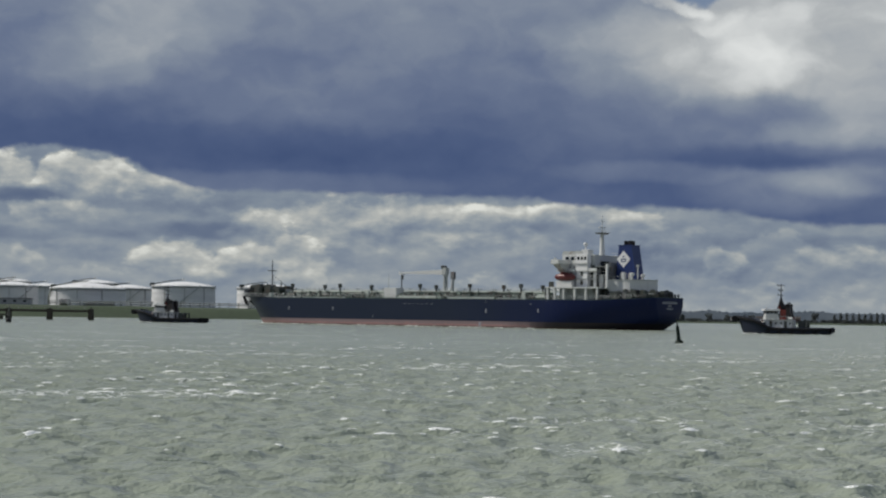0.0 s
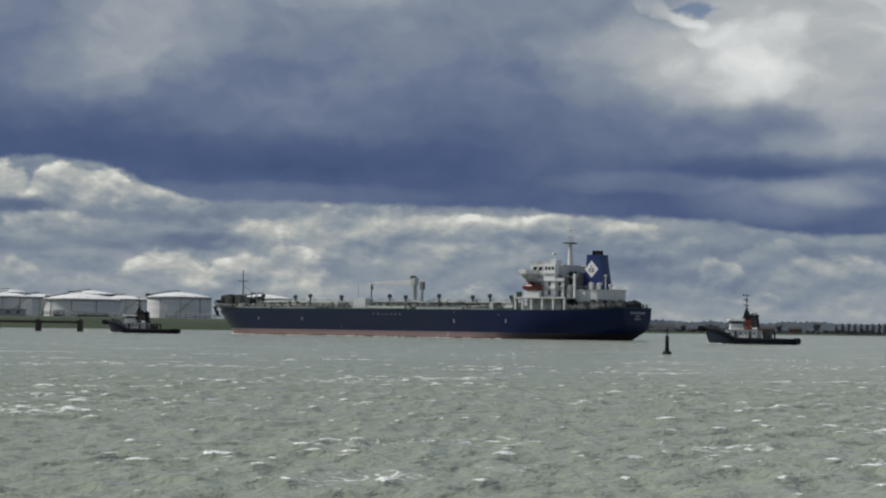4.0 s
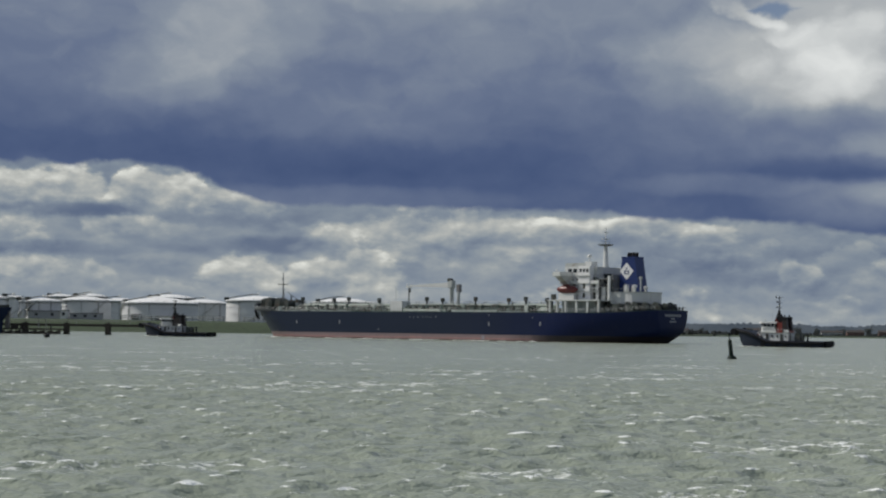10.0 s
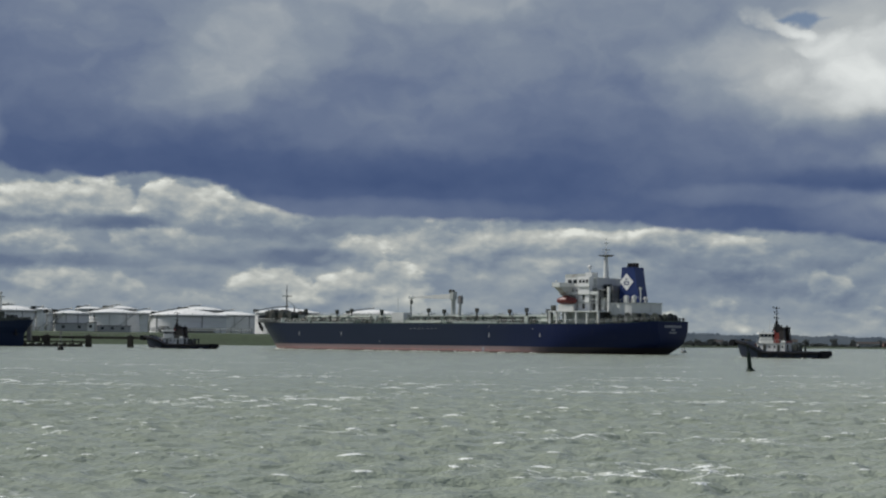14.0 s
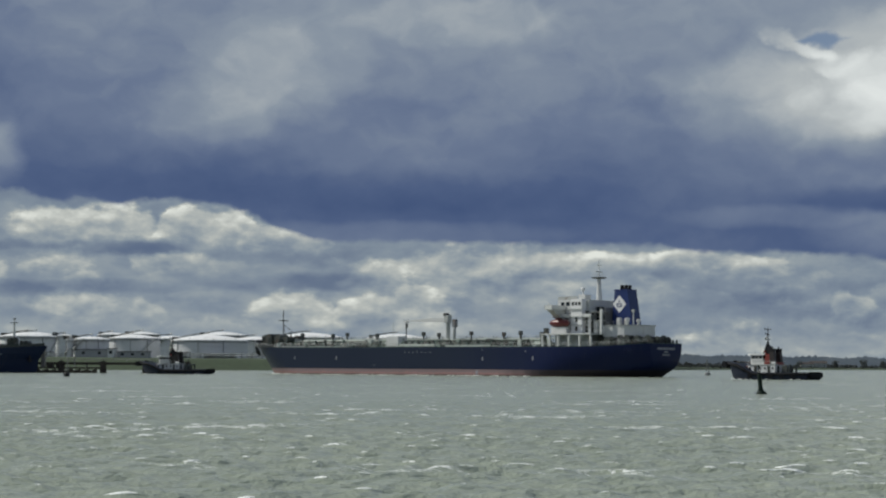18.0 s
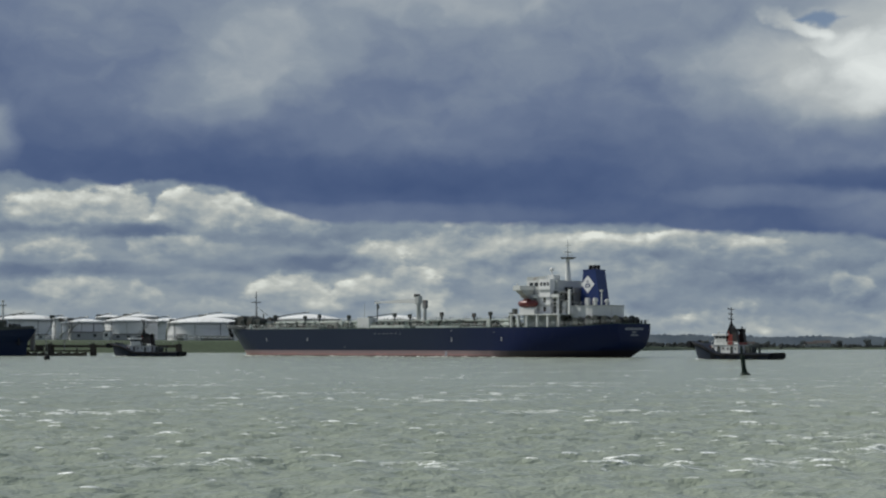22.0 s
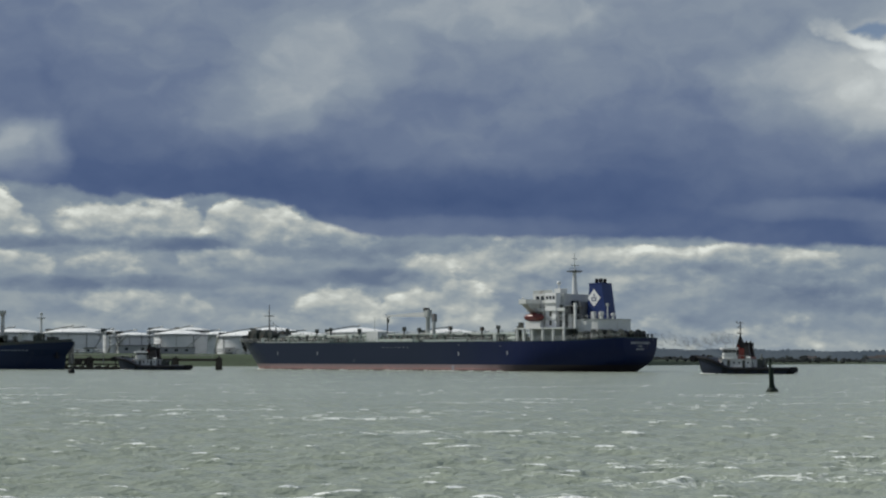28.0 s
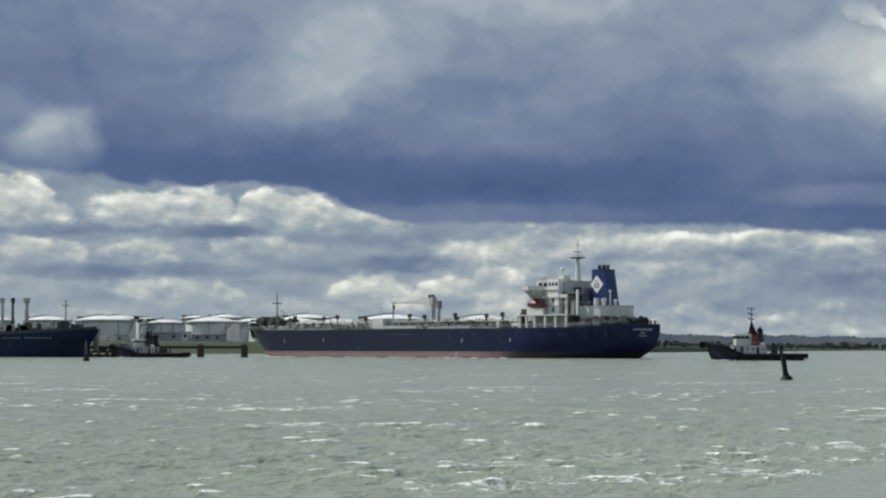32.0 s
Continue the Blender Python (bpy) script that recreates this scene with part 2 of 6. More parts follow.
def clouded_sky():
    w = bpy.data.worlds.new("sky")
    scene.world = w
    w.use_nodes = True
    w.node_tree.nodes.clear()
    N = Nodes(w.node_tree)
    d = N.put("ShaderNodeSeparateXYZ", {0: N.put("ShaderNodeTexCoord").outputs["Generated"]})
    out = N.put("ShaderNodeBackground", {"Color": cloud_colour(N, *d.outputs), "Strength": 0.1})
    N.put("ShaderNodeOutputWorld", {"Surface": out.outputs[0]})


def sky_backdrop():
    """The part of the cloud cover beyond the estuary, far behind everything: a sheet of sky that drifts with the wind."""
    m = bpy.data.materials.new("cloud_cover")
    m.use_nodes = True
    m.node_tree.nodes.clear()
    N = Nodes(m.node_tree)
    way = N.put("ShaderNodeVectorMath", {0: N.put("ShaderNodeTexCoord").outputs["Object"]})
    way.operation = "NORMALIZE"
    d = N.put("ShaderNodeSeparateXYZ", {0: way.outputs[0]})
    glow = N.put("ShaderNodeEmission", {"Color": cloud_colour(N, *d.outputs), "Strength": 0.1})
    N.put("ShaderNodeOutputMaterial", {"Surface": glow.outputs[0]})
    m.cycles.emission_sampling = "NONE"
    bm = bmesh.new()
    far, rows = 4650.0, []
    for k in range(13):
        e = radians(-0.6 + 2.0 * k)
        rows.append([bm.verts.new((far * math.cos(e) * math.sin(radians(a)), far * math.cos(e) * math.cos(radians(a)), far * math.sin(e))) for a in range(-44, 35, 2)])
    for p, q in zip(rows, rows[1:]):
        for i in range(len(p) - 1):
            bm.faces.new((p[i], p[i + 1], q[i + 1], q[i]))
    me = bpy.data.meshes.new("sky_backdrop")
    bm.to_mesh(me)
    bm.free()
    me.materials.append(m)
    return tagged(new("sky_backdrop", me), "sky of broken grey cloud with a dark bank", "sky", kind="structure")


clouded_sky()
sky_sheet = sky_backdrop()
sun = new("sun", bpy.data.lights.new("sun", "SUN"))
sun.data.energy, sun.data.angle, sun.data.color = 3.2, radians(2.0), (1.0, 0.95, 0.87)
_e, _a = radians(SUN_ELEVATION), radians(SUN_AZIMUTH)
sun.matrix_world = look((0, 0, 200), Vector((0, 0, 200)) - 100 * Vector((math.sin(_a) * math.cos(_e), math.cos(_a) * math.cos(_e), math.sin(_e))))

# ---------------------------------------------------------------- materials
def surface(name, base, rough=0.5, metal=0.0, grain=6.0, vary=0.12, stain=0.5, dirt=None, bump=0.0, coat=0.0, island=0.0):
    """A worn surface: fine grain and large stains at real size, in object space."""
    m = bpy.data.materials.new(name)
    m.use_nodes = True
    N = Nodes(m.node_tree)
    b = m.node_tree.nodes["Principled BSDF"]
    at_ = N.put("ShaderNodeTexCoord").outputs["Object"]
    f = N.noise(at_, grain, 5, 0.6)
    g = N.noise(at_, stain, 4, 0.6, 0.4)
    dark = tuple(c * (1 - 2.2 * vary) for c in base)
    lite = tuple(min(1.0, c * (1 + 1.6 * vary)) for c in base)
    col = N.mix(f, dark, lite)
    if dirt:
        col = N.mix(N.m("MULTIPLY", N.smooth(g, 0.5, 0.72), 0.6), col, dirt)
    else:
        col = N.mix(N.m("MULTIPLY", N.smooth(g, 0.45, 0.75), 0.35), col, dark)
    if island:
        r = N.put("ShaderNodeNewGeometry").outputs["Random Per Island"]
        col = N.mix(N.m("MULTIPLY", r, island), col, tuple(c * 0.45 for c in base))
    N.to(b.inputs["Base Color"], col)
    N.to(b.inputs["Roughness"], N.m("MULTIPLY_ADD", g, 0.25, rough - 0.12))
    b.inputs["Metallic"].default_value = metal
    b.inputs["Coat Weight"].default_value = coat
    if bump:
        n = N.put("ShaderNodeBump", {"Strength": 0.5, "Distance": bump, "Height": f})
        N.to(b.inputs["Normal"], n.outputs[0])
    return m


def streaked(name, base, rust, rough=0.45, width=1.2, force=0.5):
    """Ship's paint with weather streaks that run down and darker plate seams."""
    m = bpy.data.materials.new(name)
    m.use_nodes = True
    N = Nodes(m.node_tree)
    b = m.node_tree.nodes["Principled BSDF"]
    s = N.put("ShaderNodeSeparateXYZ", {0: N.put("ShaderNodeTexCoord").outputs["Object"]})
    run = N.noise(N.xyz(N.m("MULTIPLY", s.outputs[0], 1 / width), N.m("MULTIPLY", s.outputs[1], 1 / width), N.m("MULTIPLY", s.outputs[2], 0.12)), 1.0, 5, 0.62)
    big = N.noise(N.xyz(N.m("MULTIPLY", s.outputs[0], 0.05), N.m("MULTIPLY", s.outputs[1], 0.05), N.m("MULTIPLY", s.outputs[2], 0.25)), 1.0, 4, 0.6)
    col = N.mix(big, tuple(c * 0.75 for c in base), tuple(min(1, c * 1.3) for c in base))
    col = N.mix(N.m("MULTIPLY", N.smooth(run, 0.56, 0.74), force), col, rust)
    N.to(b.inputs["Base Color"], col)
    N.to(b.inputs["Roughness"], N.m("MULTIPLY_ADD", big, 0.3, rough - 0.15))
    return m


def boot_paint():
    """Sun-bleached red anti-fouling; towards the stern the quarter's shade is put into the colour."""
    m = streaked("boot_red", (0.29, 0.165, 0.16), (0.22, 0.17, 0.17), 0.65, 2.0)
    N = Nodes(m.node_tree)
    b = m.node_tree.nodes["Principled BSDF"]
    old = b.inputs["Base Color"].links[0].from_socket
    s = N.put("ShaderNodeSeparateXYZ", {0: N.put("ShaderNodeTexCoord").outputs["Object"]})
    # mask of the stern shade that is painted over the red
    shade_or_soot = N.m("SUBTRACT", 1.0, N.smooth(N.m("ADD", s.outputs[0], N.m("MULTIPLY", N.noise(s.outputs[0], 0.2), 16.0)), 42.0, 64.0))
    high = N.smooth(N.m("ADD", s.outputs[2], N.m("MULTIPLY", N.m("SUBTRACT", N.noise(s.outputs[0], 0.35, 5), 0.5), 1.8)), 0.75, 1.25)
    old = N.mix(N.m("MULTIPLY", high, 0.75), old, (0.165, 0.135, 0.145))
    N.to(b.inputs["Base Color"], N.mix(shade_or_soot, old, (0.02, 0.014, 0.02)))
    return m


HULL_BLUE = streaked("hull_blue", (0.0050, 0.0115, 0.052), (0.022, 0.028, 0.056), 0.5, 1.2, 0.35)


def hazed(m, colour):
    """Pales a ship's paint away from the stern: haze before the hull, put into the colour."""
    N = Nodes(m.node_tree)
    b = m.node_tree.nodes["Principled BSDF"]
    b.inputs["Specular IOR Level"].default_value = 0.16
    old = b.inputs["Base Color"].links[0].from_socket
    s = N.put("ShaderNodeSeparateXYZ", {0: N.put("ShaderNodeTexCoord").outputs["Object"]})
    paled = N.smooth(N.m("ADD", s.outputs[0], N.m("MULTIPLY", N.noise(s.outputs[0], 0.05), 40.0)), 42.0, 100.0)
    N.to(b.inputs["Base Color"], N.mix(N.m("MULTIPLY", paled, 0.8), old, colour))


hazed(HULL_BLUE, (0.018, 0.027, 0.044))
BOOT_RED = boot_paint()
SHIP_WHITE = streaked("ship_white", (0.60, 0.61, 0.60), (0.34, 0.29, 0.24), 0.5, 0.8, 0.45)
# the ship's white made greyer, shade on the house put into the colour
HOUSE_SHADED = streaked("house_shaded", (0.47, 0.48, 0.48), (0.30, 0.27, 0.24), 0.5, 0.8, 0.4)
SHIP_GREY = surface("ship_grey", (0.42, 0.44, 0.43), 0.55, vary=0.1, dirt=(0.2, 0.15, 0.11))
DECK_GREEN = surface("deck_green", (0.07, 0.12, 0.095), 0.6, vary=0.12, dirt=(0.16, 0.11, 0.08))
PIPE_GREEN = surface("pipe_green", (0.25, 0.31, 0.27), 0.5, vary=0.1, dirt=(0.2, 0.14, 0.1))
FUNNEL_BLUE = surface("funnel_blue", (0.009, 0.027, 0.125), 0.4, vary=0.1)
LOGO_WHITE = surface("logo_white", (0.75, 0.75, 0.75), 0.5, vary=0.04)
BLACK = surface("black_paint", (0.016, 0.016, 0.018), 0.5, vary=0.15)
RUBBER = surface("rubber", (0.010, 0.011, 0.014), 0.85, vary=0.2, bump=0.02)
GLASS_DARK = surface("dark_window", (0.015, 0.02, 0.025), 0.08, vary=0.05)
BOAT_RED = surface("boat_red", (0.12, 0.018, 0.018), 0.4, vary=0.08)
TUG_RED = surface("tug_red", (0.20, 0.030, 0.022), 0.45, vary=0.1)
TUG_HULL = streaked("tug_hull", (0.013, 0.019, 0.036), (0.032, 0.035, 0.042), 0.6, 1.2, 0.4)
TANK_WHITE = streaked("tank_white", (0.68, 0.685, 0.69), (0.45, 0.44, 0.43), 0.55, 3.0, 0.3)
ROOF_WHITE = surface("roof_white", (0.86, 0.86, 0.85), 0.5, vary=0.05, grain=1.0, stain=0.06, dirt=(0.55, 0.54, 0.52))
STEEL = surface("steel_grey", (0.20, 0.21, 0.22), 0.5, metal=0.3, vary=0.12, dirt=(0.16, 0.10, 0.07))
TIMBER = surface("wet_timber", (0.045, 0.038, 0.03), 0.8, vary=0.25, bump=0.03)
CONCRETE = surface("concrete", (0.30, 0.29, 0.27), 0.8, vary=0.12, dirt=(0.14, 0.13, 0.11))
BUOY_GREEN = surface("buoy_green", (0.0035, 0.013, 0.008), 0.6, vary=0.2, dirt=(0.014, 0.016, 0.011))
BUILDING = surface("building_grey", (0.34, 0.35, 0.36), 0.7, vary=0.1)
BRICK_RED = surface("brick_red", (0.16, 0.10, 0.085), 0.8, vary=0.15)
ROOF_TILE = surface("roof_dark", (0.075, 0.065, 0.062), 0.8, vary=0.15)
# foliage lifted to a pale blue-grey, with the distance haze mixed into the colour
LEAF_HAZED = surface("leaf_hazed", (0.108, 0.122, 0.122), 1.0, grain=0.2, vary=0.08, island=0.03)
WEED = surface("waterline_weed", (0.05, 0.022, 0.018), 0.6, vary=0.25, grain=2.0)
DARK_GREEN = surface("dark_green", (0.055, 0.085, 0.072), 0.5, vary=0.15, dirt=(0.12, 0.08, 0.06))
DARK_GEAR = surface("dark_gear", (0.045, 0.055, 0.05), 0.6, vary=0.2, dirt=(0.09, 0.05, 0.03))
PALE_GREEN = surface("pale_green", (0.52, 0.57, 0.53), 0.6, vary=0.08, dirt=(0.25, 0.2, 0.14))
TUG_GREY = surface("tug_grey", (0.50, 0.51, 0.52), 0.5, vary=0.1, dirt=(0.2, 0.18, 0.16))
TUG_BROWN = surface("tug_brown", (0.024, 0.018, 0.018), 0.5, vary=0.15)
BUOY_PALE = surface("buoy_pale", (0.16, 0.17, 0.16), 0.6, vary=0.12, dirt=(0.2, 0.17, 0.12))
SHIP_BLUE = streaked("moored_blue", (0.009, 0.018, 0.050), (0.05, 0.05, 0.06), 0.5)
SHIP_BLUE.node_tree.nodes["Principled BSDF"].inputs["Specular IOR Level"].default_value = 0.2
BOW_GREY = surface("bow_grey", (0.055, 0.062, 0.07), 0.6, vary=0.25, grain=1.5, stain=0.4, dirt=(0.05, 0.045, 0.045))
FADED_WHITE = surface("faded_white", (0.27, 0.28, 0.31), 0.6, vary=0.15, grain=3.0)
DULL_WHITE = surface("dull_white", (0.13, 0.15, 0.19), 0.6, vary=0.2, grain=3.0)
FROTH = surface("sea_froth", (0.72, 0.75, 0.72), 0.8, vary=0.1, grain=2.0)


def let_light_through(m):
    """Leaves pass part of the light that falls on them."""
    t = m.node_tree
    b = t.nodes["Principled BSDF"]
    N = Nodes(t)
    thin = N.put("ShaderNodeBsdfTranslucent", {"Color": b.inputs["Base Color"].links[0].from_socket})
    both = N.put("ShaderNodeMixShader", {0: 0.6, 1: b.outputs[0], 2: thin.outputs[0]})
    N.put("ShaderNodeOutputMaterial", {"Surface": both.outputs[0]}).is_active_output = True


let_light_through(LEAF_HAZED)
for m_ in (TUG_HULL, RUBBER, BLACK, BUOY_GREEN):
    m_.node_tree.nodes["Principled BSDF"].inputs["Specular IOR Level"].default_value = 0.2
BARK = surface("bark", (0.10, 0.08, 0.06), 0.9, vary=0.2)


# ---------------------------------------------------------------- builders
def part(name, bm, material, parent, label="", smooth=False):
    """Links a bmesh as one mesh object under a thing or a part."""
    me = bpy.data.meshes.new(name)
    bmesh.ops.recalc_face_normals(bm, faces=bm.faces)
    bm.to_mesh(me)
    bm.free()
    for f in me.polygons:
        f.use_smooth = smooth
    if smooth:
        me.set_sharp_from_angle(angle=radians(48))
    me.materials.append(material)
    ob = new(name, me)
    ob.parent = parent
    if label:
        tagged(ob, label)
    return ob


def group(name, m, label, category, set_="", kind=""):
    ob = new(name)
    ob.matrix_world = m
    ob.empty_display_size = 1.0
    return tagged(ob, label, category, set_, kind)


def box(x0, x1, y0, y1, z0, z1, bm=None, bevel=0.0):
    bm = bm or bmesh.new()
    v = [bm.verts.new((x, y, z)) for z in (z0, z1) for x, y in ((x0, y0), (x1, y0), (x1, y1), (x0, y1))]
    for f in ((3, 2, 1, 0), (4, 5, 6, 7), (0, 1, 5, 4), (1, 2, 6, 5), (2, 3, 7, 6), (3, 0, 4, 7)):
        bm.faces.new([v[i] for i in f])
    if bevel:
        es = list({e for q in v for e in q.link_edges})
        bmesh.ops.bevel(bm, geom=es, offset=bevel, segments=2, affect="EDGES")
    return bm


def tube(a, b, r0, r1=None, n=10, bm=None):
    bm = bm or bmesh.new()
    r1 = r0 if r1 is None else r1
    a, b = Vector(a), Vector(b)
    q = (b - a).to_track_quat("Z", "Y")
    rings = []
    for p, r in ((a, r0), (b, r1)):
        rings.append([bm.verts.new(p + q @ Vector((r * math.cos(2 * math.pi * i / n), r * math.sin(2 * math.pi * i / n), 0))) for i in range(n)])
    for i in range(n):
        bm.faces.new((rings[0][i], rings[0][(i + 1) % n], rings[1][(i + 1) % n], rings[1][i]))
    bm.faces.new(rings[0][::-1])
    bm.faces.new(rings[1])
    return bm


def lathe(profile, n=32, bm=None, at_=(0, 0, 0)):
    """A body of revolution about z from (radius, height) pairs."""
    bm = bm or bmesh.new()
    rings = []
    for r, z in profile:
        if r < 1e-6:
            rings.append([bm.verts.new((at_[0], at_[1], at_[2] + z))])
        else:
            rings.append([bm.verts.new((at_[0] + r * math.cos(2 * math.pi * i / n), at_[1] + r * math.sin(2 * math.pi * i / n), at_[2] + z)) for i in range(n)])
    for p, q in zip(rings, rings[1:]):
        for i in range(n):
            j = (i + 1) % n
            if len(p) == 1 and len(q) == 1:
                continue
            if len(p) == 1:
                bm.faces.new((p[0], q[j], q[i]))
            elif len(q) == 1:
                bm.faces.new((p[i], p[j], q[0]))
            else:
                bm.faces.new((p[i], p[j], q[j], q[i]))
    return bm


def prism(outline, y0, y1, bm=None):
    """An outline of (x, z) pairs drawn out from y0 to y1."""
    bm = bm or bmesh.new()
    a = [bm.verts.new((x, y0, z)) for x, z in outline]
    b = [bm.verts.new((x, y1, z)) for x, z in outline]
    bm.faces.new(a)
    bm.faces.new(b[::-1])
    for i in range(len(a)):
        j = (i + 1) % len(a)
        bm.faces.new((a[j], a[i], b[i], b[j]))
    return bm


def slab(outline, z0, z1, bm=None):
    """An outline of (x, y) pairs drawn up from z0 to z1."""
    bm = bm or bmesh.new()
    a = [bm.verts.new((x, y, z0)) for x, y in outline]
    b = [bm.verts.new((x, y, z1)) for x, y in outline]
    bm.faces.new(a[::-1])
    bm.faces.new(b)
    for i in range(len(a)):
        j = (i + 1) % len(a)
        bm.faces.new((a[i], a[j], b[j], b[i]))
    return bm


def hull(levels, half, ends, nv=60, close_top=True, thick=0.0):
    """A ship's side: levels give z as a function of v (0 stern, 1 bow), ends(z) the stern and stem, half(v, z) the half breadth."""
    bm = bmesh.new()
    vs = [0.5 - 0.5 * math.cos(math.pi * i / nv) for i in range(nv + 1)]
    grid = {}
    for side in (1, -1):
        for k, lev in enumerate(levels):
            for i, v in enumerate(vs):
                z = lev(v)
                s0, s1 = ends(z)
                h = half(v, z)
                if i == nv:
                    if side == 1:
                        grid[1, k, i] = grid[-1, k, i] = bm.verts.new((s1, 0, z))
                    continue
                grid[side, k, i] = bm.verts.new((s0 + (s1 - s0) * v, side * h, z))
    K = len(levels)
    for side in (1, -1):
        for k in range(K - 1):
            for i in range(nv):
                q = [grid[side, k, i], grid[side, k, i + 1], grid[side, k + 1, i + 1], grid[side, k + 1, i]]
                bm.faces.new(q if side == -1 else q[::-1])
    for k in range(K - 1):
        bm.faces.new((grid[1, k, 0], grid[-1, k, 0], grid[-1, k + 1, 0], grid[1, k + 1, 0]))
    for k in ((0, K - 1) if close_top else (0,)):
        for i in range(nv):
            q = [grid[1, k, i], grid[1, k, i + 1], grid[-1, k, i + 1], grid[-1, k, i]]
            q = [p for j, p in enumerate(q) if p not in q[:j]]
            bm.faces.new(q)
    return bm

# ---------------------------------------------------------------- water
WIND = radians(118)                           # the way the waves run


def sea_material():
    m = bpy.data.materials.new("estuary_water")
    m.use_nodes = True
    N = Nodes(m.node_tree)
    b = m.node_tree.nodes["Principled BSDF"]
    at_ = N.put("ShaderNodeTexCoord").outputs["Object"]
    s = N.put("ShaderNodeSeparateXYZ", {0: at_})
    flat = N.xyz(s.outputs[0], s.outputs[1])
    silt = N.noise(flat, 0.03, 4, 0.6)
    col = N.mix(silt, (0.262, 0.298, 0.236), (0.312, 0.346, 0.278))
    mark = N.put("ShaderNodeAttribute")
    mark.attribute_name = "crest"
    crest = mark.outputs["Fac"]
    tear = N.noise(N.xyz(N.m("MULTIPLY", s.outputs[0], 0.8), N.m("MULTIPLY", s.outputs[1], 0.9)), 2.6, 7, 0.74)
    speck = N.noise(flat, 7.0, 3, 0.6)
    foam = N.smooth(N.m("ADD", crest, N.m("MULTIPLY", N.m("SUBTRACT", tear, 0.5), 2.6)), 0.66, 0.80)
    stray = N.m("ADD", N.noise(N.xyz(N.m("MULTIPLY", s.outputs[0], 0.75), s.outputs[1]), 0.5, 6, 0.68), N.m("MULTIPLY", N.m("SUBTRACT", N.noise(flat, 0.025, 3), 0.5), 0.22))
    foam = N.m("MAXIMUM", foam, N.m("MULTIPLY", N.smooth(stray, 0.69, 0.725), 0.9))
    # old foam drawn out in threads where the gusts have passed
    gust = N.put("ShaderNodeAttribute")
    gust.attribute_name = "gust"
    thread = N.noise(N.xyz(N.m("MULTIPLY", s.outputs[0], 0.55), N.m("MULTIPLY", s.outputs[1], 0.8), 4.0), 1.0, 5, 0.6, 0.6)
    lace = N.smooth(N.m("ABSOLUTE", N.m("SUBTRACT", thread, 0.5)), 0.022, 0.004)
    lace = N.m("MULTIPLY", lace, N.smooth(N.m("MULTIPLY_ADD", N.m("SUBTRACT", tear, 0.5), 1.6, gust.outputs["Fac"]), 0.55, 0.95))
    foam = N.m("MAXIMUM", foam, N.m("MULTIPLY", lace, 0.8))
    foam = N.m("MULTIPLY", foam, N.m("MULTIPLY_ADD", N.smooth(speck, 0.30, 0.46), 0.75, 0.25))
    N.to(b.inputs["Base Color"], N.mix(foam, col, (0.90, 0.92, 0.90)))
    N.to(b.inputs["Roughness"], N.m("MULTIPLY_ADD", foam, 0.4, 0.2))
    b.inputs["IOR"].default_value = 1.33
    b.inputs["Specular IOR Level"].default_value = 0.3
    # wind ripples, long across the wind
    ca, sa = math.cos(WIND), math.sin(WIND)
    down = N.m("ADD", N.m("MULTIPLY", s.outputs[0], ca), N.m("MULTIPLY", s.outputs[1], sa))
    side = N.m("ADD", N.m("MULTIPLY", s.outputs[0], -sa), N.m("MULTIPLY", s.outputs[1], ca))
    rip = N.noise(N.xyz(N.m("MULTIPLY", down, 1.3), N.m("MULTIPLY", side, 0.8)), 1.7, 3, 0.55)
    fine = N.noise(N.xyz(N.m("MULTIPLY", down, 1.4), N.m("MULTIPLY", side, 0.7)), 8.0, 3, 0.6)
    rip = N.m("ADD", rip, N.m("MULTIPLY", fine, 0.08))
    n = N.put("ShaderNodeBump", {"Strength": 1.0, "Distance": 0.26, "Height": rip})
    N.to(b.inputs["Normal"], n.outputs[0])
    return m


